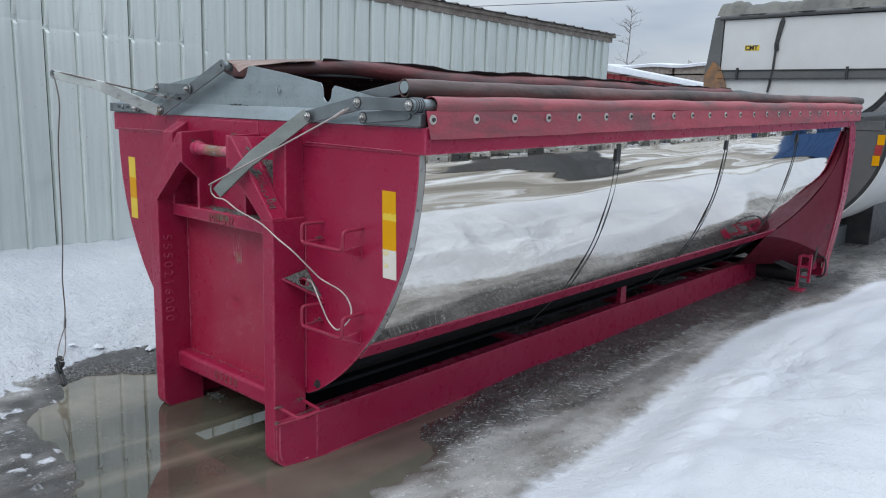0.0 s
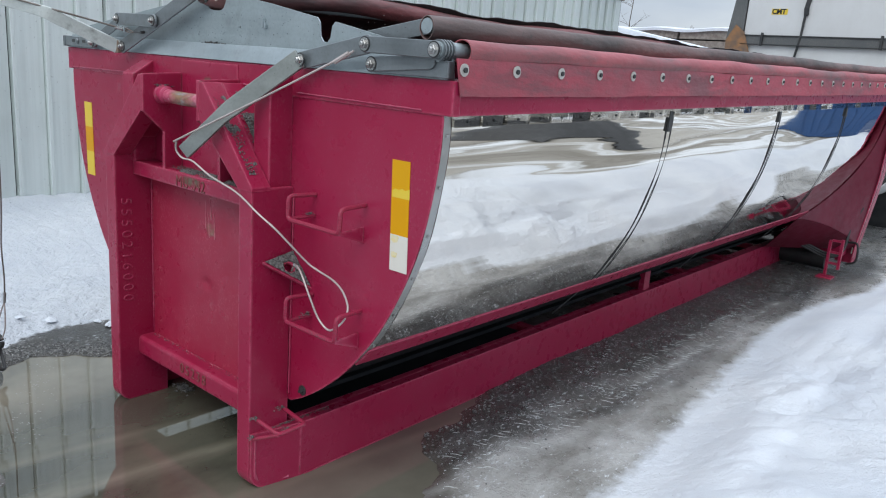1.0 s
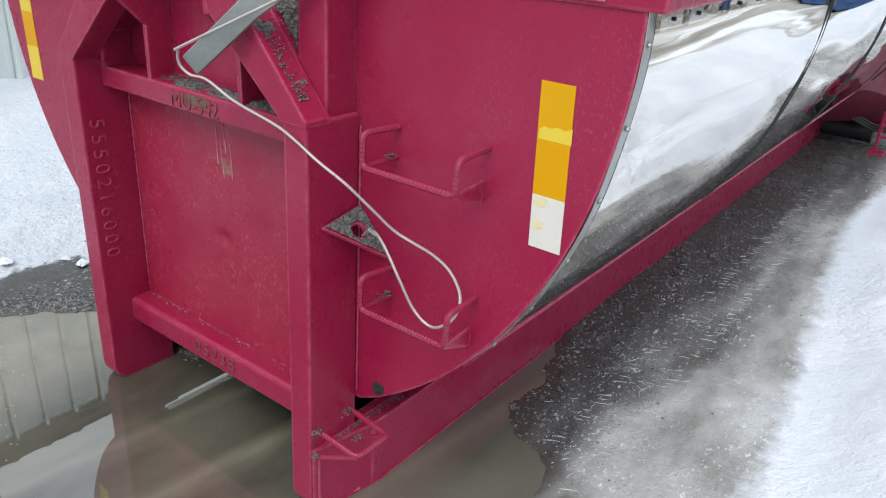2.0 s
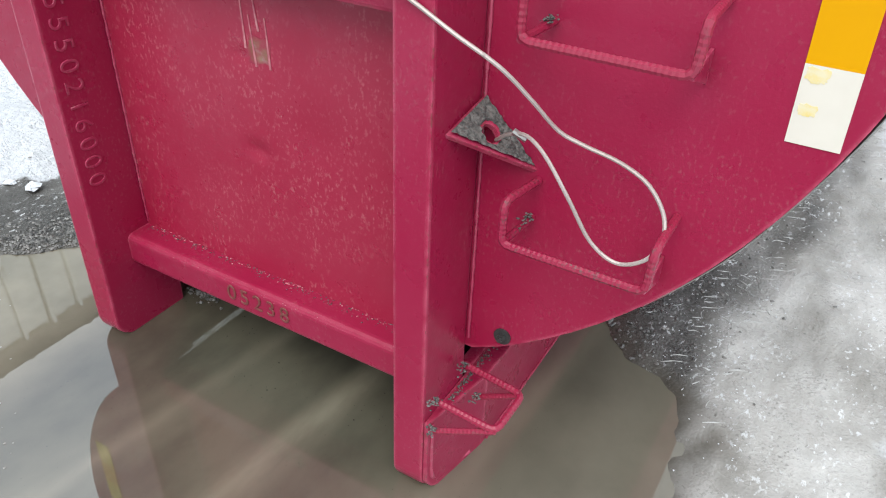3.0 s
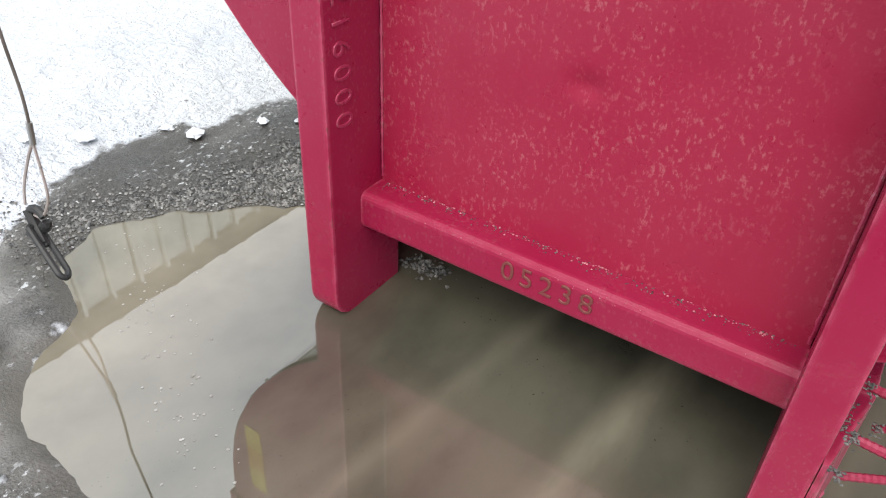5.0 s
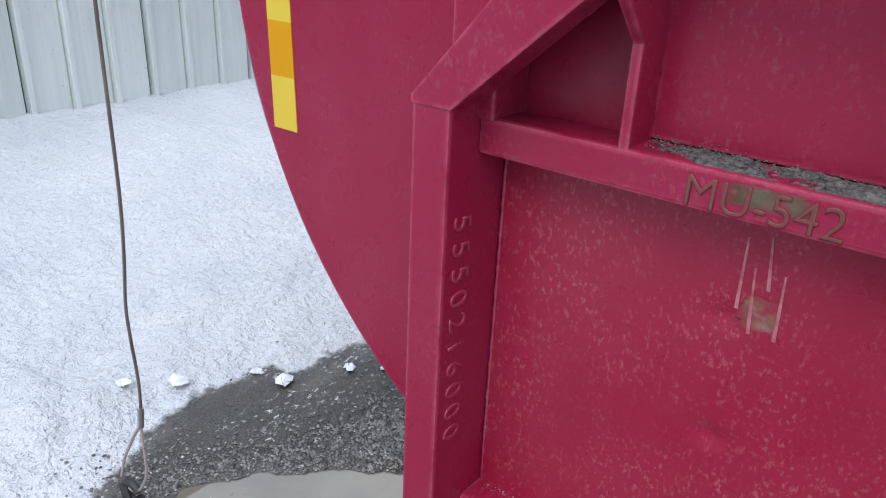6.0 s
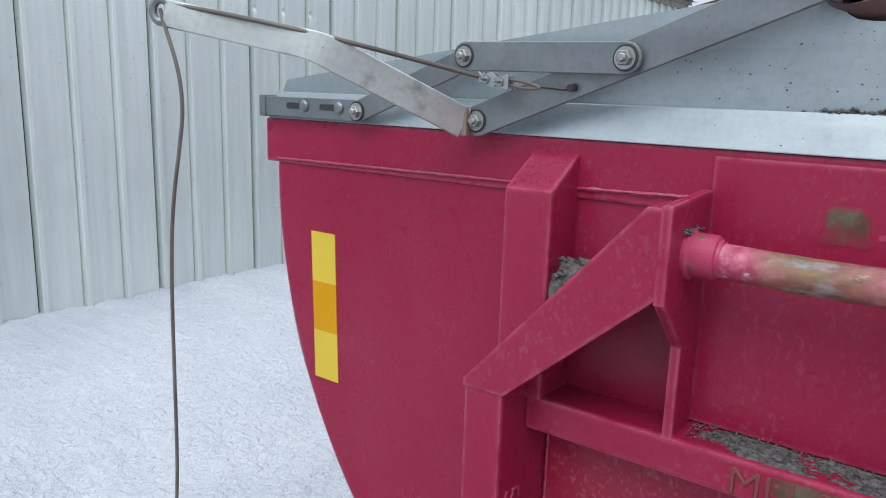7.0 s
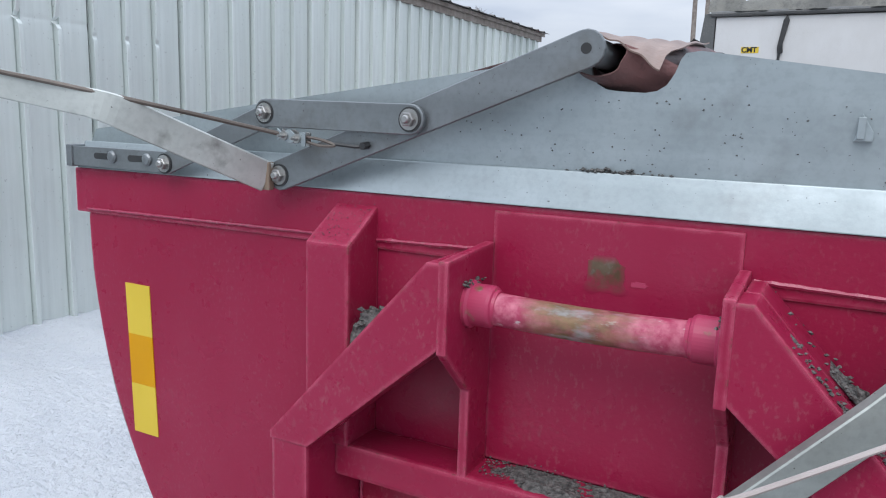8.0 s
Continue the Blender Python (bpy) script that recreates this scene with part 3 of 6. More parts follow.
def words(name, body, size, m, material, parent, depth=0.0012, round_off=0.0012, spread=1.0, weight=-0.0012):
    """Built-in lettering as a part, at the world pose m."""
    cu = bpy.data.curves.new(name, "FONT")
    cu.body, cu.size, cu.extrude, cu.bevel_depth, cu.bevel_resolution = body, size, depth, round_off, 1
    cu.offset, cu.space_character = weight, spread
    cu.align_x, cu.align_y = "CENTER", "CENTER"
    cu.materials.append(material)
    ob = new(name, cu)
    ob.parent = parent
    ob.matrix_basis = Matrix.Translation(-Vector(parent.location)) @ m
    return ob


def pebbles(n, place, lo, hi, bm=None):
    """Small uneven stones: squashed six-sided lumps at the points that place() gives."""
    b = bmesh.new()
    for _ in range(n):
        c, r = Vector(place()), random.uniform(lo, hi)
        ring = []
        a0 = random.random() * 6
        for k in range(5):
            a = a0 + k * math.tau / 5
            ring.append(b.verts.new(c + Vector((math.cos(a) * r * random.uniform(0.7, 1.2), math.sin(a) * r * random.uniform(0.7, 1.2), r * random.uniform(-0.1, 0.3)))))
        top = b.verts.new(c + Vector((0, 0, r * random.uniform(0.5, 1.0))))
        bot = b.verts.new(c - Vector((0, 0, r * 0.5)))
        for k in range(5):
            b.faces.new((ring[k], ring[(k + 1) % 5], top))
            b.faces.new((ring[(k + 1) % 5], ring[k], bot))
    return add(bm, b)


def ragged(cx, cz, rx, rz, seed, n=26):
    """An uneven closed outline round a centre."""
    rng = random.Random(seed)
    out = []
    for i in range(n):
        a = math.tau * i / n
        k = rng.uniform(0.72, 1.08)
        c, w = math.cos(a), math.sin(a)
        out.append((cx + rx * k * math.copysign(abs(c) ** 0.6, c), cz + rz * k * math.copysign(abs(w) ** 0.6, w)))
    return out


# ---- ground ----
YARD = -0.035
PUDDLE = [(0.55, 1.3), (0.72, 0.62), (0.90, 0.50), (0.97, 0.25), (0.98, 0.0), (1.05, -0.18), (0.98, -0.55), (0.72, -0.98), (0.34, -0.95), (0.08, -0.77), (-0.25, -0.80),
          (-0.60, -0.75), (-0.75, -0.71), (-0.83, -0.62), (-0.89, -0.52), (-0.96, -0.44), (-1.14, -0.385), (-1.18, -0.30), (-1.07, -0.11), (-0.95, -0.01), (-0.80, 0.12), (-0.70, 1.3)]
SNOW_LEFT = [(-1.05, 1.15), (-1.20, 0.85), (-1.38, 0.56), (-1.47, 0.38), (-1.54, 0.21), (-1.61, 0.06), (-1.58, -0.06), (-1.47, -0.26), (-1.42, -0.45), (-1.40, -0.60), (-1.31, -0.73), (-1.12, -0.95), (-0.7, -1.5), (-0.2, -3.0), (-0.2, -40), (-300, -40), (-300, 300), (-1.05, 300)]


def side_of(x, y, poly):
    """Distance to a closed outline, positive inside."""
    inside = np.zeros(x.shape, bool)
    best = np.full(x.shape, 1e9)
    n = len(poly)
    for i in range(n):
        (ax, ay), (bx, by) = poly[i], poly[(i + 1) % n]
        ex, ey = bx - ax, by - ay
        t = np.clip(((x - ax) * ex + (y - ay) * ey) / (ex * ex + ey * ey), 0, 1)
        best = np.minimum(best, np.hypot(x - ax - t * ex, y - ay - t * ey))
        if abs(ey) > 1e-9:
            hit = ((ay > y) != (by > y)) & (x < ex * (y - ay) / ey + ax)
            inside ^= hit
    return np.where(inside, best, -best)


def smooth01(a):
    a = np.clip(a, 0, 1)
    return a * a * (3 - 2 * a)


def value_noise(x, y, scale, seed):
    """Smooth lattice noise from -1 to 1."""
    rng = np.random.RandomState(seed)
    tab = rng.uniform(-1, 1, (256, 256))
    u, v = x * scale, y * scale
    iu, iv = np.floor(u).astype(int), np.floor(v).astype(int)
    fu, fv = smooth01(u - iu), smooth01(v - iv)
    a, b = tab[iu % 256, iv % 256], tab[(iu + 1) % 256, iv % 256]
    c, d = tab[iu % 256, (iv + 1) % 256], tab[(iu + 1) % 256, (iv + 1) % 256]
    return (a * (1 - fu) + b * fu) * (1 - fv) + (c * (1 - fu) + d * fu) * fv


def bank_edge(y):
    """Where the ploughed snow begins on the open side of the yard."""
    return 1.30 + 0.10 * np.maximum(0, 2.6 - y) + 0.20 * smooth01((y - 4.3) / 1.6)


def build_ground():
    def axis(lo, hi, step, far_lo, far_hi):
        mid = list(np.arange(lo, hi + 1e-6, step))
        out, s, p = [], step, hi
        while p < far_hi:
            s *= 1.16
            p += s
            out.append(p)
        back, s, p = [], step, lo
        while p > far_lo:
            s *= 1.16
            p -= s
            back.append(p)
        return np.array(back[::-1] + mid + out)
    xs, ys = axis(-2.2, 2.0, 0.022, -900, 900), axis(-1.3, 2.6, 0.022, -900, 900)
    x, y = np.meshgrid(xs, ys, indexing="ij")
    wob = 0.05 * value_noise(x, y, 3.1, 3) + 0.03 * value_noise(x, y, 9, 4) + 0.010 * value_noise(x, y, 22, 8)
    pud = side_of(x, y, PUDDLE) + wob * 1.2
    left = side_of(x, y, SNOW_LEFT) + wob * 1.6
    edge = bank_edge(y)
    right = x - edge + 0.06 * value_noise(x, y, 0.8, 9) + wob * 0.35
    rough = 0.006 * value_noise(x, y, 14, 5) + 0.004 * value_noise(x, y, 30, 6) + 0.012 * value_noise(x, y, 2.2, 7)
    z = YARD + 0.012 + rough * 0.6 - 0.05 * smooth01((pud + 0.10) / 0.2)
    lump = 0.05 * value_noise(x, y, 0.9, 11) + 0.022 * value_noise(x, y, 3.3, 12) + 0.008 * value_noise(x, y, 11, 13)
    crust = 0.014 * np.abs(value_noise(x, y, 17, 14)) + 0.007 * value_noise(x, y, 34, 15)
    lump = lump + 0.030 * value_noise(x, y, 5.2, 16) * np.exp(-((left - 0.35) / 0.35) ** 2)
    zl = 0.035 * smooth01(left / 0.26) + 0.17 * smooth01(left / 2.9) + (lump + crust) * smooth01(left / 0.35)
    clods = smooth01(0.5 + 1.4 * value_noise(x, y, 1.3, 31) + 0.5 * (x - 2.0))
    zr = 0.07 * smooth01(right / 0.45) + 0.28 * smooth01(right / 1.7) + (lump * 1.7 + crust * 0.25) * smooth01(right / 0.7)
    zr = zr + clods * (0.030 * value_noise(x, y, 6.5, 32) + 0.020 * np.abs(value_noise(x, y, 13, 33)) + 0.008 * value_noise(x, y, 27, 34)) * smooth01((right - 0.15) / 0.5)
    # beyond the bank: a ploughed track, then more snow
    track = smooth01((x - 2.75) / 0.6) * (1 - smooth01((x - 26) / 6)) * smooth01((300 - np.abs(y)) / 50)
    zr = zr * (1 - 0.75 * track)
    far = smooth01((np.hypot(x, y) - 30) / 200)
    z = z + np.where(left > 0, zl, 0) + np.where(right > 0, zr, 0) + far * 0.5 * value_noise(x, y, 0.02, 21)
    snow = np.maximum(smooth01(left / 0.16 + 0.5), smooth01(right / 0.46 + 0.5))
    behind = smooth01((y - 6.6) / 0.8) * (1 - smooth01((x - 1.6) / 0.6)) * smooth01((x + 1.8) / 0.6) * (1 - smooth01((y - 15) / 2))
    snow = snow * (1 - 0.9 * behind)
    slush = smooth01((-0.42 - y) / 0.2) * smooth01((0.5 - x) / 0.5) * smooth01((y + 2.4) / 0.5)
    snow = np.clip(snow + slush * (1 - smooth01(left / 0.12)) * (0.55 * value_noise(x, y, 6.5, 51) + 0.75 * value_noise(x, y, 21, 52) - 0.02), 0, 1)
    drift = 0.10 * value_noise(x, y, 0.9, 41) + 0.05 * value_noise(x, y, 3.7, 42)
    ice = 0.85 * smooth01((x - edge + 0.34 + drift) / 0.36) * (x < edge + 0.6)
    ice = ice + 0.95 * smooth01((x - 0.96 - 0.13 * smooth01((y - 0.8) / 0.7) + drift) / 0.26) * (1 - smooth01((x - edge) / 0.2)) * smooth01((2.9 - y) / 1.2) * smooth01((y + 1.9) / 0.9)
    ice = ice + 0.40 * np.exp(-((x - 1.03 + 0.6 * drift) / 0.07) ** 2) * smooth01((y - 0.9) / 0.5) * smooth01((5.5 - y) / 1.5)
    ice = ice + 0.14 * smooth01((x - 0.68 + drift) / 0.2) * (1 - smooth01((x - edge) / 0.2)) * smooth01((4.2 - y) / 2.0)
    ice = ice + 0.75 * np.exp(-((left + 0.03) / 0.13) ** 2) * (0.22 + 0.5 * smooth01((-0.3 - y) / 0.3)) + 0.4 * behind
    ice = ice + slush * (1 - smooth01(left / 0.1)) * (0.22 + 0.25 * value_noise(x, y, 11, 53))
    pudm = smooth01(pud / 0.1 + 0.5)
    ice = np.clip(ice * (1 - pudm), 0, 1)
    nx, ny = x.shape
    co = np.stack([x, y, z], -1).reshape(-1, 3)
    idx = np.arange(nx * ny).reshape(nx, ny)
    quads = np.stack([idx[:-1, :-1], idx[1:, :-1], idx[1:, 1:], idx[:-1, 1:]], -1).reshape(-1, 4)
    me = bpy.data.meshes.new("ground")
    me.from_pydata(co.tolist(), [], quads.tolist())
    at = me.color_attributes.new("cover", "FLOAT_COLOR", "POINT")
    crusty = np.where(x < 0.6, 0.95, 0.10 + 0.12 * clods)
    soaked = smooth01((pud + 0.20 + 0.5 * wob) / 0.22)
    col = np.stack([snow, ice, crusty, soaked], -1).reshape(-1, 4)
    at.data.foreach_set("color", col.ravel().astype(np.float32))
    lane = me.attributes.new("lane", "FLOAT", "POINT")
    lane.data.foreach_set("value", track.ravel().astype(np.float32))
    me.materials.append(GROUND)
    for f in me.polygons:
        f.use_smooth = True
    me.update()
    return tagged(new("ground", me), "wet asphalt yard with grey ice, dirty grit and white snowbanks", "ground", "", "structure")


build_ground()
puddle = grid_mesh(24, 24, lambda u, v: (-1.6 + 2.9 * u, -1.35 + 2.9 * v, YARD))
solid("water", puddle, WATER, "shallow murky brown meltwater puddle on the asphalt", "puddle", "structure")

# ---- the long tipping trough ----
LENGTH = 6.2
ELL_A, ELL_B, ELL_Z = 1.24, 1.29, 1.44


def ell(angle, grow=0.0):
    """A point of the trough's cross-section; angle 0 is the right rim, 180 the left."""
    a = radians(angle)
    return ((ELL_A + grow) * math.cos(a), ELL_Z - (ELL_B + grow) * math.sin(a))


def risen(bm, slope=0.0225):
    """The rim climbs towards the rear while the foot stays level."""
    for v in bm.verts:
        v.co.z += slope * max(0.0, v.co.y) * min(1.0, max(0.0, (v.co.z - 0.60) / 0.84))
    return bm


BODY = thing("tipping_trough_container", "long crimson hook-lift trough container clad in mirror-polished stainless sheets", "container")


def trough_shell(lo, hi, grow):
    def at(u, v):
        x, z = ell(lo + (hi - lo) * u, grow)
        return (x, 0.012 + (LENGTH - 0.1 - 0.012) * v, max(z, 0.30))
    return risen(sheet(24, 6, at, 0.008))


part("shell", trough_shell(0, 44, -0.014), RED, BODY, "red steel trough side", True)
part("shell", trough_shell(136, 180, -0.014), RED, BODY, "red steel trough side", True)
part("liner", trough_shell(0, 180, -0.03), NEAR_BLACK, BODY, "near-black inner walls", True)
part("inner_hull", trough_shell(30, 150, -0.13), NEAR_BLACK, BODY, "near-black hull underneath", True)


def end_outline(grow=0.0, n=60, floor=0.29):
    pts = []
    for i in range(n + 1):
        x, z = ell(180.0 * i / n, grow)
        if z >= floor:
            pts.append((x, z))
    xf = math.sqrt(1 - ((ELL_Z - floor) / ELL_B) ** 2) * ELL_A
    k = sum(1 for p in pts if p[0] > 0)
    return [(1.24, 1.46)] + pts[:k] + [(xf, floor), (-xf, floor)] + pts[k:] + [(-1.24, 1.46)]


part("end_plate", prism(end_outline(0.004), "y", 0.0, 0.012, 0.002), RED, BODY, "flat crimson front plate with dried splashes")


def dented(u, v):
    x, z = -0.4645 + 0.929 * u, 0.272 + 0.771 * v
    y = -0.010
    for cx, cz, r, d in ((-0.015, 0.622, 0.030, 0.0085), (-0.035, 0.845, 0.028, 0.006), (0.16, 0.70, 0.09, 0.004), (-0.25, 0.50, 0.12, 0.003)):
        y += d * math.exp(-((x - cx) / r) ** 2 - ((z - cz) / (r * 0.7)) ** 2)
    return (x, y, z)


part("splash_panel", grid_mesh(90, 74, dented), RED_SPLASHED, BODY, "crimson panel dotted with dried mud", True)
part("top_band", prism([(-1.28, 1.452), (1.28, 1.452), (1.28, 1.556), (-1.28, 1.556)], "y", -0.006, 0.03, 0.005), RED, BODY)
for sx in (-1, 1):
    xs = sorted((sx * 1.225, sx * 1.275))
    part("top_rail", risen(box(xs[0], xs[1], 0.03, LENGTH + 0.12, 1.452, 1.558, 0.006)), RED, BODY)
part("rear_band", risen(box(-1.225, 1.225, LENGTH + 0.04, LENGTH + 0.12, 1.452, 1.558, 0.006)), RED, BODY)
part("weld_seam", weld_line((-1.24, -0.008, 1.462), (-0.44, -0.008, 1.470), 0.003), WELD, BODY)
part("weld_seam", weld_line((0.56, -0.008, 1.468), (1.16, -0.008, 1.462), 0.003), WELD, BODY)
for sx in (-1, 1):
    part("weld_seam", weld_line((sx * 0.216, -0.008, 1.476), (sx * 0.436, -0.008, 1.470), 0.0035), WELD, BODY)
part("wear_plate", box(-0.2, 0.2, -0.010, 0.0, 1.10, 1.545, 0.003), RED, BODY)

# polished cladding, four sheets a side, with a narrow trim at the front
SEAMS = [0.036, 1.54, 3.06, 4.60, 6.16]


def cladding(y0, y1, sx, lo=-0.5, hi=39.6, grow=0.006):
    def at(u, v):
        x, z = ell(lo + (hi - lo) * u, grow)
        y = y0 + (y1 - y0) * v
        w = 0.0022 * math.sin(5.1 * y + 3 * u) * math.sin(math.pi * u) + 0.0014 * math.sin(17 * u + 2.2 * y)
        return (sx * (x + w), y, z)
    return risen(sheet(44, 24, at, 0.002))


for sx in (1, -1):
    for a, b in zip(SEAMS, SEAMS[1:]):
        # left sheets reach lower, an added reflector that brightens the puddle's reflection
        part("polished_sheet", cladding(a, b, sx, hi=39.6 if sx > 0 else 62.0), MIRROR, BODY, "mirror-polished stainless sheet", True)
    part("edge_trim", cladding(0.002, 0.034, sx, -0.5, 43, 0.0055), TRIM, BODY, "bright riveted edge strip", True)
    for k in range(6):
        x, z = ell(2 + 7.2 * k, 0.0075)
        part("rivet", tube([(sx * x, 0.018, z), (sx * (x + 0.004), 0.018, z - 0.002)], 0.006, 8), BOLT, BODY)
    # black strap and wire at each seam
    for s in SEAMS[1:-1]:
        line = [(sx * ell(d, 0.0065)[0], s + 0.004 * math.sin(d / 9), ell(d, 0.0065)[1]) for d in range(-1, 45, 3)]
        x, z = line[-1][0], line[-1][2]
        part("seam_strap", risen(tube(line + [(x - sx * 0.10, s - 0.06, z - 0.13)], 0.0036, 6)), BLACK, BODY, "black rubber hose strap")
        part("seam_plate", box(min(sx * 1.245, sx * 1.255), max(sx * 1.245, sx * 1.255), s - 0.004, s + 0.030, 1.35 + 0.0225 * s, 1.442 + 0.0225 * s, 0.001), BLACK_STEEL, BODY)
        line = [(sx * ell(d, 0.0075)[0], s + 0.05, ell(d, 0.0075)[1]) for d in range(-1, 44, 3)]
        part("seam_wire", risen(tube(line, 0.0022, 5)), BLACK_STEEL, BODY)

# bright flat tabs riveted under the rail
rng = random.Random(77)
for k in range(46):
    ya = 0.036 + 0.1335 * k
    yb = ya + 0.1335 - rng.choice((0.001, 0.002, 0.006))
    lean, twist = rng.gauss(0.0, 0.0016), rng.gauss(0.0, 0.0022)
    tab = bmesh.new()
    tab.faces.new([tab.verts.new((1.2545 + t, y, z)) for y, z, t in ((ya, 1.452, twist), (yb, 1.452, -twist), (yb, 1.416, -twist + lean), (ya, 1.416, twist + lean))])
    bmesh.ops.solidify(tab, geom=tab.faces[:], thickness=0.0012)
    tab = part("tab", risen(tab), MIRROR, BODY)
    if 0.10 + 0.1335 * k < 3.0:
        part("rivet", risen(tube([(1.252, ya + 0.065, 1.434), (1.2585, ya + 0.065, 1.434)], 0.0045, 6)), BLACK_STEEL, tab)

# red foot strip under the cladding
for sx in (1, -1):
    pts = [(sx * ell(d, 0.010)[0], ell(d, 0.010)[1]) for d in (39.4, 40.5, 42, 43.7)]
    inner = [(sx * ell(d, 0.0)[0], ell(d, 0.0)[1]) for d in (43.7, 42, 40.5, 39.4)]
    if sx > 0:
        part("foot_strip", prism(pts + inner, "y", 0.013, 5.25, 0.002), RED, BODY)

# rails, cross-members and saddles
for sx in (1, -1):
    o = sx * 0.592
    tip = -0.176 if sx > 0 else -0.035
    web = sorted((o, sx * 0.5455))
    front = [(0.03, 0.197), (6.02, 0.197), (6.30, 0.16), (6.34, 0.10), (5.95, -0.040), (0.03, -0.040)]
    rail = part("rail", prism(front, "x", web[0], web[1], 0.003), RED, BODY, "crimson long rail scuffed along its lower edge")
    nose = [(tip + 0.065 - 0.065 * math.sin(a), 0.025 - 0.065 * math.cos(a)) for a in np.linspace(0, math.pi / 2, 9)] + [(tip, 0.197), (0.031, 0.197), (0.031, -0.040)]
    bar = prism(nose, "x", web[0], web[1], 0)
    for v in bar.verts:
        if abs(v.co.x) > 0.56:
            v.co.x = sx * (0.554 + 0.038 * max(0.0, (v.co.y + 0.176) / 0.207))
    part("rail_nose", bar, RED, rail)
    fl = sorted((sx * 0.5455, sx * 0.512))
    part("upper_flange", box(fl[0], fl[1], 0.02, 6.0, 0.183, 0.197, 0.002), RED, rail)
    part("lower_flange", box(min(o, sx * 0.597), max(o, sx * 0.597), 0.05, 5.9, -0.040, -0.031, 0.002), RED, rail)
    rim = [Vector((sx * 0.5555, tip + 0.081 - 0.065 * math.sin(a), 0.038 - 0.065 * math.cos(a))) for a in np.linspace(0, math.pi / 2, 8)]
    part("weld_seam", tube([Vector((sx * 0.580, tip + 0.16, -0.024))] + rim + [Vector((sx * 0.5545, tip + 0.016, 0.185))], 0.006, 6, None, 0.25), WELD, rail)
    part("saddle", box(min(sx * 0.53, sx * 0.57), max(sx * 0.53, sx * 0.57), 3.02, 3.10, 0.198, 0.36, 0.003), RED, BODY)
    part("hull_bracket", prism([(3.04, 0.34), (3.16, 0.34), (3.30, 0.56), (3.04, 0.60)], "x", sx * 0.60 - 0.006, sx * 0.60 + 0.006, 0.002), NEAR_BLACK, BODY)
for yy in (1.75, 3.25, 3.9, 4.7, 5.5):
    part("cross_member", box(-0.545, 0.545, yy, yy + 0.06, 0.13, 0.18, 0.004), RED, BODY)
# pan added to close the view down between the rails
part("belly_pan", box(0.02, 0.511, 0.03, 1.70, 0.150, 0.166, 0.003), NEAR_BLACK, BODY, "near-black pan between the rails")
part("belly", box(-0.50, 0.54, 0.02, 6.1, 0.270, 0.290, 0.004), NEAR_BLACK, BODY, "near-black underside")

# rear frame: wide plate behind the cladding with a folded outer edge
REAR = [(1.285, 1.455), (1.300, 1.30), (1.300, 1.15), (1.285, 0.85), (1.245, 0.55), (1.205, 0.25), (1.190, 0.06)]
for sx in (1, -1):
    outer = [(sx * x, z) for x, z in REAR]
    inner = [(sx * ell(d, 0.0)[0], ell(d, 0.0)[1]) for d in range(62, -1, -4)]
    low = [(sx * 1.04, 0.06), (sx * 1.0, 0.17), (sx * 0.62, 0.24)]
    part("rear_plate", risen(prism(outer + low + inner, "y", 6.17, 6.19, 0.002)), RED, BODY)

    def edge_at(u, v, sx=sx):
        k = u * (len(REAR) - 1)
        j = min(int(k), len(REAR) - 2)
        f = k - j
        x = REAR[j][0] * (1 - f) + REAR[j + 1][0] * f
        return (sx * (x + 0.004), 6.10 + 0.19 * v, REAR[j][1] * (1 - f) + REAR[j + 1][1] * f)
    part("rear_edge", risen(sheet(18, 2, edge_at, 0.008)), RED, BODY)
    def flare(u, v, sx=sx):
        """Sweeps from the end of the cladding out to the rear edge."""
        x, z = ell(43 * u, 0.009)
        y = 6.16 - 1.05 * u ** 2.0
        zo = 1.455 - 1.22 * u
        k = next(i for i in range(len(REAR) - 1) if REAR[i + 1][1] <= zo + 1e-6 or i == len(REAR) - 2)
        f = (REAR[k][1] - zo) / (REAR[k][1] - REAR[k + 1][1])
        xo = REAR[k][0] + (REAR[k + 1][0] - REAR[k][0]) * f
        w = v * v * (3 - 2 * v) * 0.5 + 0.5 * v
        return (sx * (x + (xo - x) * w + 0.02 * math.sin(math.pi * v) * u), y + (6.165 - y) * v, z + (zo - z) * v ** 1.6)
    part("rear_flare", risen(sheet(24, 12, flare, 0.006)), RED_SHADED, BODY, "curved flange at the rear, its shade painted in dark red", True)
    part("rear_apron", risen(sheet(12, 6, lambda u, v, sx=sx: tuple(Vector(flare(1.0, u)).lerp(Vector((sx * (0.60 + 0.56 * u), 5.42 + 0.70 * u, 0.205)), v)), 0.006)), RED_SHADED, BODY, "apron closing the rear flange, its shade painted in dark red", True)
    part("rear_tie", box(min(sx * 0.5, sx * 1.14), max(sx * 0.5, sx * 1.14), 5.98, 6.10, 0.15, 0.25, 0.004), RED, BODY)
# black cylinder added to fill the dark gap below the rear tie
part("gap_filler", tube([(-1.0, 6.02, 0.075), (1.0, 6.02, 0.075)], 0.09, 24), BLACK, BODY, "black cylinder added to darken the gap under the rear")
part("tail_plate", risen(prism(end_outline(-0.01), "y", 6.10, 6.112, 0.002)), RED, BODY)

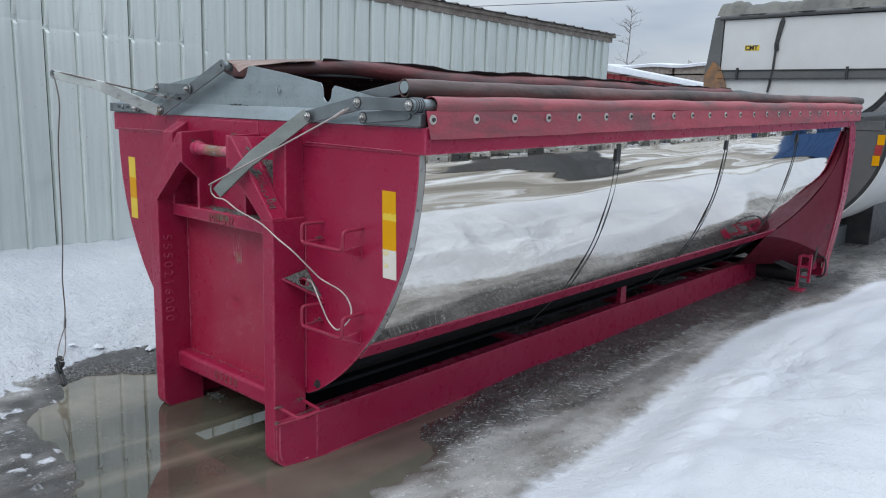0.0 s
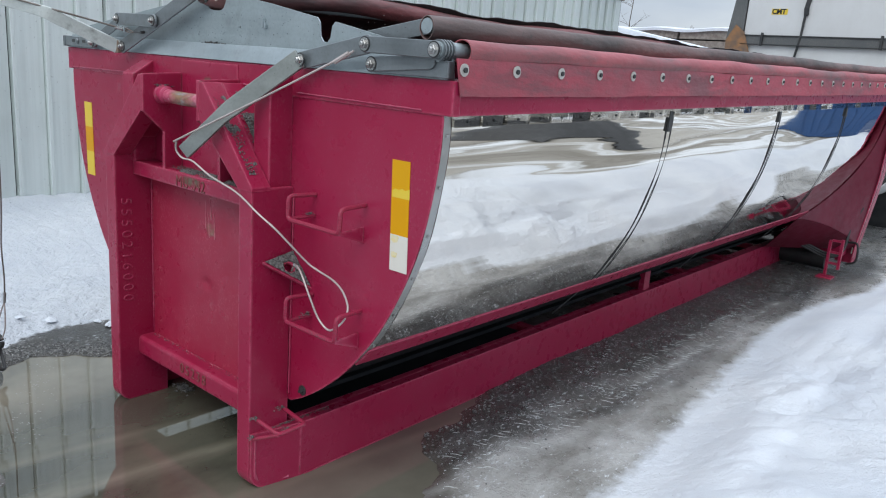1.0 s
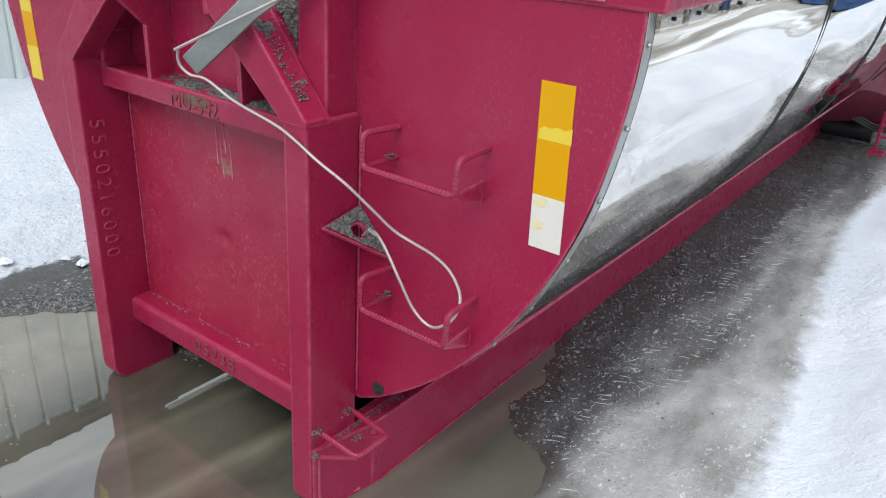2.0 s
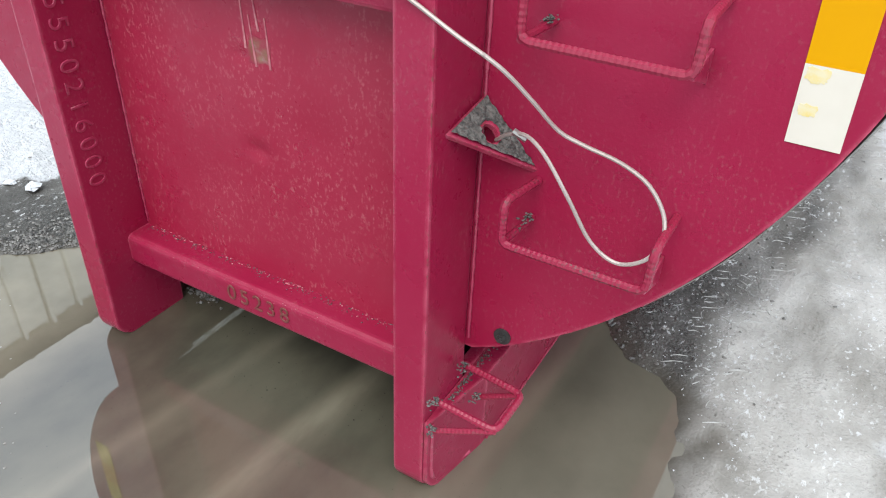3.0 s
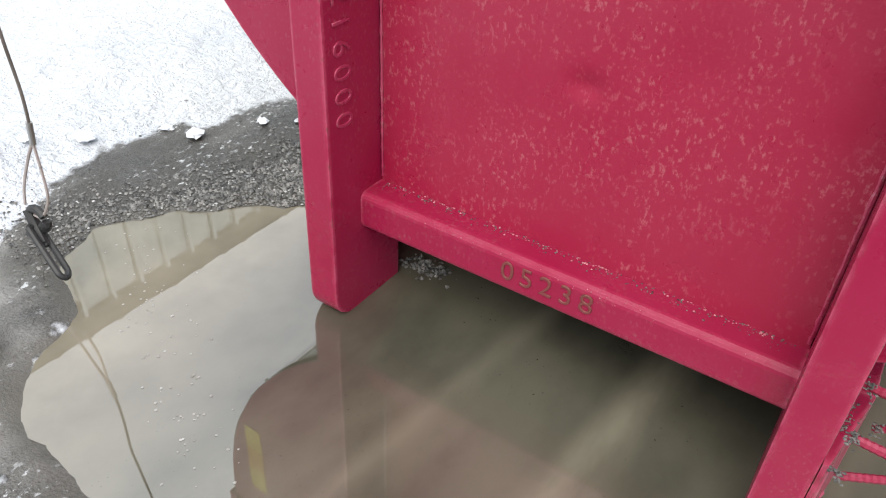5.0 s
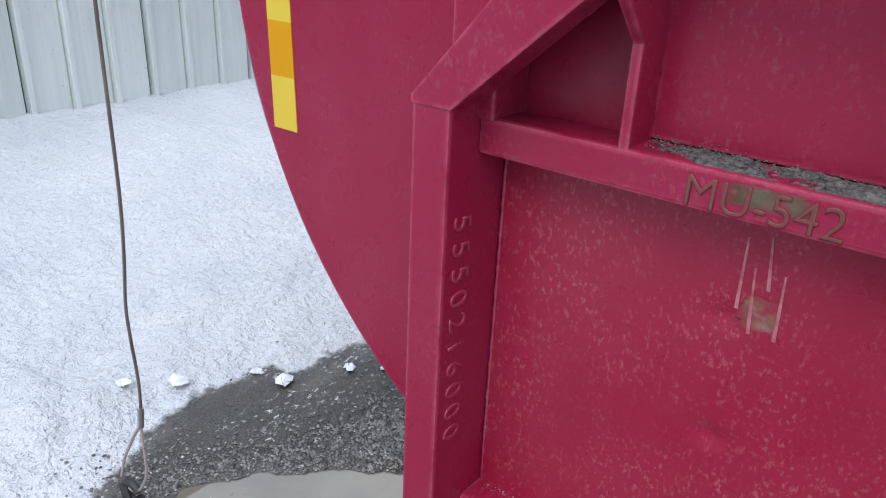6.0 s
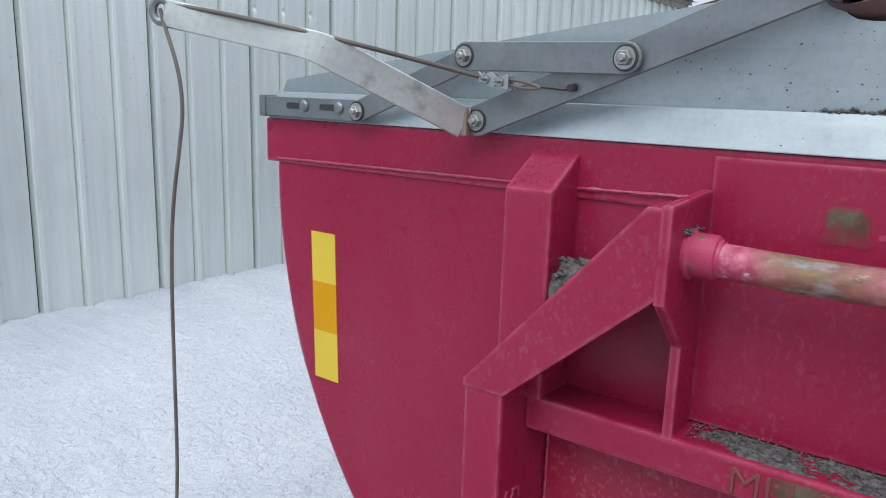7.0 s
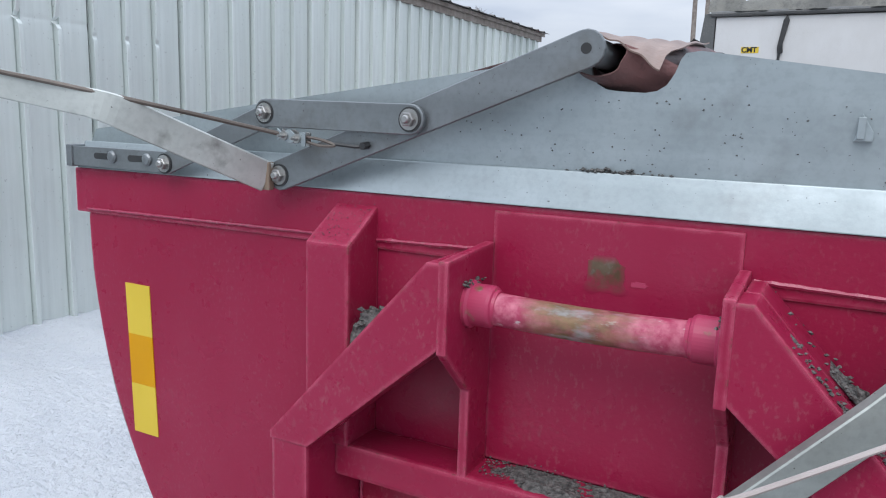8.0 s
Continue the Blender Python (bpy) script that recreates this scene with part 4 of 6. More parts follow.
# hook frame at the front
for sx in (-1, 1):
    def xr(a, b, sx=sx):
        return sorted((sx * a, sx * b))
    foot = [(0.0, -0.040)] + [(-0.115 - 0.065 * math.sin(a), 0.025 - 0.065 * math.cos(a)) for a in np.linspace(0, math.pi / 2, 9)] + [(-0.18, 1.132), (0.0, 1.132), (0.0, 0.17), (0.06, 0.17), (0.06, -0.040)]
    a, b = xr(0.466, 0.5445)
    post = part("post", prism(foot, "x", a, b, 0.007), RED, BODY, "crimson box post standing in the puddle")
    tri = [(sx * 0.546, 1.1205), (sx * 0.546, 1.135), (sx * 0.235, 1.478), (sx * 0.2135, 1.478), (sx * 0.2135, 1.345), (sx * 0.4640, 1.1205)]
    tri = [(x if abs(x) > 0.22 else sx * 0.206, z) for x, z in tri]
    part("brace", prism(tri, "y", -0.1825, -0.102, 0.003), RED, BODY)
    deep = [(sx * 0.434, 1.255), (sx * 0.235, 1.4775), (sx * 0.2135, 1.4775), (sx * 0.2135, 1.40), (sx * 0.434, 1.20)]
    part("brace_ledge", prism(deep, "y", -0.102, -0.002, 0.003), RED, BODY)
    cheek = [(-0.184, 1.482), (-0.012, 1.492), (-0.012, 1.094), (-0.094, 1.094), (-0.094, 1.25), (-0.184, 1.335)]
    a, b = xr(0.196, 0.213)
    part("hook_cheek", prism(cheek, "x", a, b, 0.003), RED, BODY)
    stub = [(0.0, 1.094), (-0.10, 1.094), (-0.10, 1.470), (0.0, 1.535)]
    a, b = xr(0.436, 0.530)
    part("upper_post", prism(stub, "x", a, b, 0.005), RED, BODY)
    part("weld_seam", weld_line((sx * 0.460, -0.012, 0.285), (sx * 0.460, -0.012, 1.04), 0.0035), WELD, BODY)
    part("weld_seam", weld_line((sx * 0.552, -0.004, 0.32), (sx * 0.552, -0.004, 1.10), 0.0035), WELD, BODY)
part("mid_bar", box(-0.466, 0.466, -0.096, -0.002, 1.034, 1.098, 0.008), RED, BODY)
low = [(0.0, 0.178), (-0.066, 0.178)] + [(-0.066 - 0.018 * math.sin(a), 0.196 - 0.018 * math.cos(a)) for a in np.linspace(0.2, 1.57, 5)]
low += [(-0.066 - 0.018 * math.cos(a), 0.254 + 0.018 * math.sin(a)) for a in np.linspace(0, 1.57, 5)] + [(0.0, 0.273)]
part("low_bar", prism(low, "x", -0.466, 0.466, 0), RED, BODY)
line = [(-0.2 + 0.4 * i / 24, -0.10, 1.402 - 0.006 * math.sin(math.pi * i / 24)) for i in range(25)]
part("hook_bar", tube(line, 0.0265, 24), HOOK_STEEL, BODY, "worn rusty hook bar", True)
for sx in (-1, 1):
    x0 = sx * 0.2
    prof = [(0.0, 0.039), (0.010, 0.039), (0.014, 0.0345), (0.044, 0.0345), (0.049, 0.032), (0.051, 0.0285), (0.056, 0.0268)]
    part("collar", tube([(x0 - sx * d, -0.10, 1.402) for d, r in prof], [r for d, r in prof], 40), SCUFFED, BODY, "scuffed pink collar")
    part("collar_grit", pebbles(60, lambda: (x0 - sx * random.uniform(0.0, 0.012), -0.10 + random.gauss(0, 0.022), 1.402 + 0.036 + random.uniform(-0.006, 0.004)), 0.002, 0.0045), GRIT, BODY)["kind"] = "stuff"

part("flaked_seam", pebbles(110, lambda: (min(0.45, max(-0.45, random.choice((-0.40, -0.31, -0.12, 0.02, 0.09, 0.27, 0.38)) + random.gauss(0, 0.03))), -0.011 - abs(random.gauss(0, 0.008)), 0.2732), 0.0008, 0.0034), SCRAPED, BODY, "pale paint flakes along the seam")["kind"] = "stuff"
part("flaked_seam", pebbles(60, lambda: (random.gauss(0.0, 0.25), -0.0835 + abs(random.gauss(0, 0.003)), 0.256 + random.uniform(-0.004, 0.010)), 0.0008, 0.0022), SCRAPED, BODY, "pale paint flakes along the seam")["kind"] = "stuff"

# gravelly dirt lying on the ledges
def crust(origin, ux, uy, up, nx, ny, high, seed, thin=0.42):
    """A lumpy layer of dried grit on a ledge; it thins out to nothing in places."""
    o, ux, uy, up = Vector(origin), Vector(ux), Vector(uy), Vector(up)
    b = bmesh.new()
    rows = []
    for i in range(nx + 1):
        row = []
        for j in range(ny + 1):
            u, v = i / nx, j / ny
            p = o + ux * u + uy * v
            n = noise.noise(p * 14 + Vector((seed, 0, 0))) * 0.5 + noise.noise(p * 45 + Vector((0, seed, 0))) * 0.3 + noise.noise(p * 120) * 0.2
            edge = min(1.0, 6 * min(u, 1 - u)) * min(1.0, 4 * min(v, 1 - v) + 0.15)
            h = high * (max(-0.3 if thin > 0.1 else 0.22, (n + 0.5 - thin) * 1.7)) * edge - 0.0012
            row.append(b.verts.new(p + up * h))
        rows.append(row)
    for i in range(nx):
        for j in range(ny):
            b.faces.new((rows[i][j], rows[i + 1][j], rows[i + 1][j + 1], rows[i][j + 1]))
    return b


part("dirt", crust((-0.192, -0.086, 1.0985), (0.62, 0, 0), (0, 0.078, 0), (0, 0, 1), 300, 40, 0.009, 3.0, 0.26), GRIT, BODY, "grey grit caked on the bar")
part("dirt", crust((-0.434, -0.098, 1.262), (0.075, 0, 0.081), (0, 0.092, 0), (-0.73, 0, 0.68), 34, 34, 0.050, 5.0, 0.0), GRIT, BODY)
SLOPE = Vector((-0.311, 0, 0.343))
part("dirt", crust((0.434, -0.078, 1.2590), SLOPE * 0.34, (0, 0.074, 0), (0.74, 0, 0.67), 90, 44, 0.016, 8.0, 0.10), GRIT, BODY, "grey grit caked on the brace")
part("dirt", crust((0.546, -0.176, 1.1352), SLOPE * 0.98, (0, 0.072, 0), (0.74, 0, 0.67), 170, 30, 0.004, 9.0, 0.52), GRIT, BODY)
part("dirt", pebbles(150, lambda: tuple(Vector((0.434, -0.05, 1.261)) + SLOPE * abs(random.gauss(0, 0.22)) + Vector((0, random.uniform(-0.045, 0.045), 0)) + Vector((0.74, 0, 0.67)) * 0.004), 0.0015, 0.005), GRIT, BODY)["kind"] = "stuff"
part("dirt", pebbles(520, lambda: (min(0.44, -0.185 + abs(random.gauss(0, 0.26))), random.uniform(-0.080, -0.012), 1.100 + 0.004 * abs(random.gauss(0, 1))), 0.0010, 0.0028), GRIT, BODY)
part("dirt", pebbles(260, lambda: (random.uniform(-0.45, 0.45), -0.012 - abs(random.gauss(0, 0.012)), 0.2730), 0.0007, 0.0026), GRIT, BODY)

part("dirt", pebbles(240, lambda: tuple(Vector((0.546, -0.165 + abs(random.gauss(0, 0.02)), 1.1365)) + SLOPE * (0.12 + 0.75 * random.random() ** 1.5)), 0.0012, 0.0045), GRIT, BODY)
part("dirt", pebbles(90, lambda: (-0.425 + abs(random.gauss(0, 0.022)), random.uniform(-0.095, -0.015), 1.285 + abs(random.gauss(0, 0.022))), 0.004, 0.009), GRIT, BODY)
for sx in (-1, 1):
    def on_stub(sx=sx):
        k = random.random()
        return (sx * random.uniform(0.440, 0.526), -0.098 + 0.095 * k, 1.4725 + 0.064 * k)
    part("dirt", pebbles(110, on_stub, 0.0006, 0.0017), GRIT, BODY)

# reflective tape
for sx, mats in ((1, (WHITE_TAPE, YELLOW, AMBER)), (-1, (PALE_YELLOW, YELLOW, PALE_YELLOW))):
    def strip(z, k):
        x = (1.056 - 0.013 * (z - 0.936) / 0.361) if sx > 0 else (-1.1165 - 0.012 * (z - 0.936) / 0.361)
        return (x + 0.078 * k, z)
    for k, mat in enumerate(mats):
        z0, z1 = 0.936 + 0.1205 * k, 0.936 + 0.1205 * (k + 1)
        part("reflective_tape", prism([strip(z0, 0), strip(z0, 1), strip(z1, 1), strip(z1, 0)], "y", -0.002, 0.0, 0), mat, BODY)
part("tape_remnant", prism(ragged(1.074, 0.990, 0.015, 0.010, 3), "y", -0.0026, -0.002, 0), STAINED, BODY)
part("tape_remnant", prism(ragged(1.072, 1.042, 0.018, 0.012, 5), "y", -0.0026, -0.002, 0), STAINED, BODY)
part("tape_remnant", prism([(1.0505, 1.198), (1.062, 1.206), (1.078, 1.203), (1.092, 1.209), (1.108, 1.204), (1.1265, 1.212), (1.1275, 1.1775), (1.0515, 1.1775)], "y", -0.0026, -0.002, 0), PALE_YELLOW, BODY)

# rebar steps
for zt, zb in ((1.122, 1.040), (0.752, 0.664)):
    part("step", rebar([(0.673, 0, zt), (0.655, -0.108, zt), (0.655, -0.108, zb), (0.925, -0.110, zb), (0.928, -0.110, zt), (0.930, 0, zt + 0.006)]), STEP_PAINT, BODY, "rebar step welded to the plate")
    part("step_strut", rebar([(0.655, -0.108, zb), (0.668, 0.0, zb + 0.006)], 0.007), STEP_PAINT, BODY)
    part("step_strut", prism([(0.0, zb + 0.012), (-0.108, zb + 0.004), (-0.108, zb - 0.006), (0.0, zb - 0.045)], "x", 0.919, 0.925, 0.001), RED, BODY)
part("corner_step", rebar([(0.562, -0.036, 0.268), (0.713, -0.05, 0.264), (0.708, -0.167, 0.256), (0.560, -0.158, 0.258)]), STEP_PAINT, BODY, "rebar corner step")
part("step_strut", rebar([(0.566, -0.176, 0.185), (0.706, -0.166, 0.254)], 0.007), STEP_PAINT, BODY)
part("step_strut", rebar([(0.600, -0.04, 0.19), (0.711, -0.052, 0.262)], 0.007), STEP_PAINT, BODY)

for x, y, z in ((0.668, -0.012, 1.048), (0.668, -0.012, 0.672), (0.566, -0.158, 0.262), (0.568, -0.172, 0.190), (0.566, -0.04, 0.270), (0.603, -0.04, 0.195)):
    part("dirt", pebbles(34, lambda: (x + random.gauss(0, 0.005), y - abs(random.gauss(0, 0.016)), z + 0.006 + random.gauss(0, 0.003)), 0.0016, 0.0042), GRIT, BODY)
part("dirt", pebbles(240, lambda: (0.552 + abs(random.gauss(0, 0.009)), random.uniform(-0.09, 0.20), 0.1985), 0.0010, 0.0032), GRIT, BODY, "grit along the rail top")

# foot bracket with an eye for the wire
def eye_plate():
    a, b, c = Vector((0.546, -0.135, 0.862)), Vector((0.548, 0.0, 0.888)), Vector((0.668, 0.0, 0.770))
    n = (c - a).cross(b - a).normalized() * 0.010
    mid = (a + b + c) / 3
    bm = bmesh.new()
    tri, hole = [], []
    corners = [a, b, c]
    for i in range(3):
        p, q = corners[i], corners[(i + 1) % 3]
        for k in range(6):
            v = p.lerp(q, k / 6)
            tri.append(v)
            hole.append(mid + (v - mid).normalized() * 0.019)
    top = [bm.verts.new(v) for v in tri]
    toph = [bm.verts.new(v) for v in hole]
    bot = [bm.verts.new(v - n) for v in tri]
    both = [bm.verts.new(v - n) for v in hole]
    m = len(tri)
    for i in range(m):
        j = (i + 1) % m
        bm.faces.new((top[i], top[j], toph[j], toph[i]))
        bm.faces.new((bot[j], bot[i], both[i], both[j]))
        bm.faces.new((top[j], top[i], bot[i], bot[j]))
        bm.faces.new((toph[i], toph[j], both[j], both[i]))
    return bm


part("eye_bracket", eye_plate(), RED, BODY, "triangular bracket caked with grit")


def bracket_dirt():
    a, b, c = Vector((0.549, -0.126, 0.8630)), Vector((0.551, -0.002, 0.8875)), Vector((0.661, -0.002, 0.7765))
    n = (b - a).cross(c - a).normalized()
    n = n if n.x > 0 else -n
    mid = (a + b + c) / 3
    bm = bmesh.new()
    N = 34
    idx = {}
    for i in range(N + 1):
        for j in range(N + 1 - i):
            p = a + (b - a) * (i / N) + (c - a) * (j / N)
            k = noise.noise(p * 60) * 0.5 + noise.noise(p * 150) * 0.4
            h = 0.008 * (0.55 + k)
            if (p - mid).length < 0.024:
                h = -0.004
            idx[i, j] = bm.verts.new(p + n * h)
    for i in range(N):
        for j in range(N - i):
            q = (idx[i, j].co + idx[i + 1, j].co + idx[i, j + 1].co) / 3
            if (q - mid).length > 0.021:
                bm.faces.new((idx[i, j], idx[i + 1, j], idx[i, j + 1]))
            if j < N - i - 1:
                q = (idx[i + 1, j].co + idx[i + 1, j + 1].co + idx[i, j + 1].co) / 3
                if (q - mid).length > 0.021:
                    bm.faces.new((idx[i + 1, j], idx[i + 1, j + 1], idx[i, j + 1]))
    return bm


part("dirt", bracket_dirt(), GRIT, BODY)
part("drain_bolt", disc_bolt(0.632, 0.0, 0.356, 0.020), BLACK_STEEL, BODY, "black drain bolt")
words("weld_number", "MU-542", 0.066, pose(0.006, -0.0965, 1.060, 90, 0, 0), BARE_WELD, BODY, 0.0015, 0.0012)
words("weld_number", "05238", 0.064, pose(-0.003, -0.0845, 0.230, 90, 0, 0), BARE_WELD, BODY, 0.0015, 0.0012, 1.35)
words("weld_number", "5550216000", 0.070, pose(-0.4655, -0.131, 0.69, 90, 90, 90), WELD, BODY, 0.0012, 0.0012, 1.42)
# worn patches of bare rusty steel
part("bare_patch", prism(ragged(-0.002, 1.456, 0.039, 0.033, 4), "y", -0.0106, -0.0100, 0), RUBBED, BODY, "patch rubbed down to rusty steel")
part("bare_patch", prism(ragged(0.012, 1.072, 0.072, 0.020, 6, 34), "y", -0.0964, -0.0960, 0), RUBBED, BODY, "rust showing round the weld number")
for x0, z0, x1, z1 in ((-0.022, 0.984, -0.020, 0.865), (-0.003, 0.939, 0.005, 0.829), (0.011, 0.994, 0.020, 0.908), (0.041, 0.939, 0.044, 0.830)):
    part("scrape", prism([(x0, z0), (x0 + 0.003, z0), (x1 + 0.006, z1), (x1, z1)], "y", -0.0114, -0.009, 0), SCRAPED, BODY, "pale scrape in the paint")
part("bare_patch", prism(ragged(0.020, 0.866, 0.036, 0.034, 11), "y", -0.0108, -0.009, 0), SCOURED, BODY, "scoured patch below the scrapes")
part("scrape", prism(ragged(0.052, 1.448, 0.013, 0.005, 15, 14), "y", -0.0106, -0.009, 0), SCUFFED, BODY, "pale scrape in the paint")

# ---- galvanised gable and lid linkage ----
def small_specks(n, place):
    return pebbles(n, place, 0.0008, 0.0024)


GABLE = thing("cover_gable", "pale galvanised gable plate on the rim with dirt specks", "cover plate", (0, 0, 1.556))
GABLE_EDGE = [(-1.25, 1.612), (-1.23, 1.646), (-0.67, 1.722), (-0.22, 1.782), (-0.06, 1.806), (-0.057, 1.788), (-0.052, 1.770), (-0.044, 1.757), (-0.030, 1.749), (-0.010, 1.746), (0.032, 1.744), (0.050, 1.747), (0.064, 1.756), (0.075, 1.774), (0.082, 1.794), (0.089, 1.803), (0.11, 1.806),
              (0.36, 1.772), (0.625, 1.727), (0.638, 1.712), (0.645, 1.665), (0.66, 1.648), (0.682, 1.645), (0.697, 1.660), (0.705, 1.700), (0.72, 1.714), (0.98, 1.668), (1.235, 1.625), (1.25, 1.612)]
part("gable_plate", prism(GABLE_EDGE, "y", 0.018, 0.024, 0.0), GALV, GABLE)
part("rim_strip", prism([(-0.012, 1.5565), (0.030, 1.5565), (0.017, 1.618), (0.011, 1.618)], "x", -1.262, 1.252, 0.002), GALV, GABLE)
part("cleat", box(0.325, 0.335, 0.004, 0.018, 1.685, 1.715, 0.001), GALV, GABLE)
part("cleat", prism([(0.322, 1.682), (0.345, 1.682), (0.345, 1.695), (0.330, 1.720)], "y", 0.008, 0.018, 0.001), GALV, GABLE)
part("dirt", pebbles(60, lambda: (random.gauss(0.0, 0.035), 0.012 + 0.004 * random.random(), 1.6175 + 0.003 * abs(random.gauss(0, 1))), 0.0015, 0.0055), GRIT, GABLE)
part("splashes", small_specks(240, lambda: (random.uniform(-0.3, 1.15), 0.0176, random.uniform(1.60, 1.74))), GRIT, GABLE)["kind"] = "stuff"


def gable_rear():
    return risen(prism([(x, z) for x, z in [(-1.25, 1.56), (-1.23, 1.646), (-0.22, 1.78), (0.11, 1.80), (0.98, 1.668), (1.235, 1.625), (1.25, 1.56)]], "y", 6.27, 6.276, 0))


part("rear_gable_plate", gable_rear(), GALV, GABLE)


def linkage(name, label):
    return thing(name, label, "lid linkage", (0, 0, 1.58), "lid linkages")


LEFT = linkage("lid_linkage", "galvanised flat-bar lid linkage with a raised pull lever")


def slotted(sx):
    edge = [(1.268, 1.563), (1.268, 1.607), (0.962, 1.607), (0.936, 1.598), (0.926, 1.582), (0.936, 1.566), (0.960, 1.562)]
    return prism([(sx * x, z) for x, z in edge], "y", -0.026, -0.018, 0.0015)


part("slotted_bar", slotted(-1), GALV_DARK, LEFT)
for x in (-1.155, -1.045):
    part("slot", flat_bar((x - 0.022, -0.0265, 1.588), (x + 0.022, -0.0265, 1.588), 0.014, 0.0016), BLACK_STEEL, LEFT)
    part("slot_bolt", tube([(x + 0.033, y, 1.588) for y in (-0.026, -0.030, -0.0335, -0.035)], [0.0135, 0.0135, 0.010, 0.004], 16), GALV_DARK, LEFT)
part("link", flat_bar((-0.95, -0.032, 1.583), (-0.66, -0.032, 1.696), 0.045, 0.008), GALV_DARK, LEFT)
part("link", flat_bar((-0.66, -0.050, 1.696), (-0.340, -0.056, 1.692), 0.052, 0.010), GALV_DARK, LEFT)
part("lift_arm", flat_bar((-0.634, -0.040, 1.579), (-0.046, -0.040, 1.806), 0.058, 0.010), GALV_DARK, LEFT)
part("arm_hole", tube([(-0.046, -0.0452, 1.806), (-0.046, -0.0458, 1.806)], 0.0085, 14), BLACK, LEFT)


def pivot(x, y, z, r, parent):
    """A bolt end through a pale washer and hexagon nut; black ring paints the shadow."""
    bolt = part("pivot_bolt", tube([(x, y, z), (x, y - 0.017, z), (x, y - 0.020, z)], [r * 0.34, r * 0.34, r * 0.24], 12), TRIM, parent, "bright bolt end")
    part("washer", tube([(x, y + 0.001, z), (x, y - 0.004, z)], r * 0.84, 20), TRIM, bolt)
    part("shadow_ring", tube([(x, y + 0.001, z), (x, y - 0.002, z)], r, 20), BLACK_STEEL, bolt, "dark ring painted as the washer's shadow")
    part("nut", tube([(x, y - 0.004, z), (x, y - 0.012, z), (x, y - 0.0135, z)], [r * 0.60, r * 0.60, r * 0.52], 6), BOLT, bolt)


def lever(points, height, thick, taper=0.8, bend=0.03):
    """A flat lever along a bent line, standing on edge."""
    pts = bent_bar(points, bend, 5)
    bm = bmesh.new()
    rings = []
    far = (pts[-1] - pts[0]).normalized()
    flat = far.cross(Vector((0, 0, 1))).normalized()
    for i, p in enumerate(pts):
        d = (pts[min(i + 1, len(pts) - 1)] - pts[max(i - 1, 0)]).normalized()
        side = (flat - d * flat.dot(d)).normalized()
        upv = side.cross(d).normalized()
        h = height * (1 + (taper - 1) * i / (len(pts) - 1)) / 2
        rings.append([bm.verts.new(p + side * s * thick / 2 + upv * u * h) for s, u in ((-1, -1), (1, -1), (1, 1), (-1, 1))])
    for a, b in zip(rings, rings[1:]):
        for k in range(4):
            bm.faces.new((a[k], a[(k + 1) % 4], b[(k + 1) % 4], b[k]))
    bm.faces.new(rings[0][::-1])
    bm.faces.new(rings[-1])
    bmesh.ops.recalc_face_normals(bm, faces=bm.faces)
    return soften(bm, 0.002, 1, 50)


for x, y, z in ((-0.95, -0.036, 1.583), (-0.66, -0.055, 1.696), (-0.340, -0.061, 1.692), (-0.634, -0.045, 1.579)):
    pivot(x, y, z, 0.0215, LEFT)
part("pull_lever", lever([(-0.660, -0.052, 1.575), (-0.785, -0.303, 1.698), (-1.030, -0.428, 1.748)], 0.058, 0.022), GALV_WORN, LEFT, "pale worn lever bent upward")
part("lever_block", box(-0.682, -0.646, -0.062, -0.046, 1.550, 1.604, 0.003), RUST, LEFT, "rust-streaked lever foot")
part("lever_end", tube([(-1.034 + 0.014 * math.cos(a), -0.434 + 0.008 * math.cos(a), 1.752 + 0.019 * math.sin(a)) for a in np.linspace(0, math.tau, 17)], 0.0075, 8), GALV_DARK, LEFT, "eye welded to the lever end")

ROPE_L = thing("pull_wire", "thin rusty pull wire hanging with a loop and black snap hook", "wire rope", (-1.03, -0.43, 0.1))
hang = curve_points([(-1.036, -0.436, 1.755), (-1.024, -0.437, 1.73), (-0.990, -0.437, 1.654), (-0.981, -0.437, 1.587), (-0.995, -0.437, 1.517), (-1.014, -0.437, 1.445), (-1.029, -0.437, 1.36), (-1.037, -0.437, 1.25), (-1.041, -0.437, 1.10), (-1.044, -0.437, 0.95), (-1.050, -0.437, 0.85), (-1.064, -0.437, 0.75), (-1.084, -0.437, 0.64), (-1.083, -0.437, 0.56), (-1.076, -0.437, 0.46), (-1.085, -0.437, 0.37)])
part("wire", tube(hang, 0.0036, 7), WIRE_BROWN, ROPE_L)
top = curve_points([(-1.036, -0.436, 1.768), (-0.80, -0.318, 1.722), (-0.605, -0.07, 1.657)])
part("wire", tube(top, 0.0042, 7), WIRE_BROWN, ROPE_L)
part("ferrule", tube([(-1.083, -0.437, 0.39), (-1.092, -0.438, 0.335)], 0.007, 10), BOLT, ROPE_L)
part("loop", tube(curve_points([(-1.092, -0.438, 0.34), (-1.135, -0.44, 0.28), (-1.180, -0.445, 0.20), (-1.195, -0.45, 0.145)]), 0.0036, 6), WIRE, ROPE_L)
part("loop", tube(curve_points([(-1.092, -0.438, 0.34), (-1.088, -0.44, 0.27), (-1.088, -0.445, 0.20), (-1.130, -0.45, 0.135), (-1.175, -0.45, 0.125)]), 0.0036, 6), WIRE, ROPE_L)


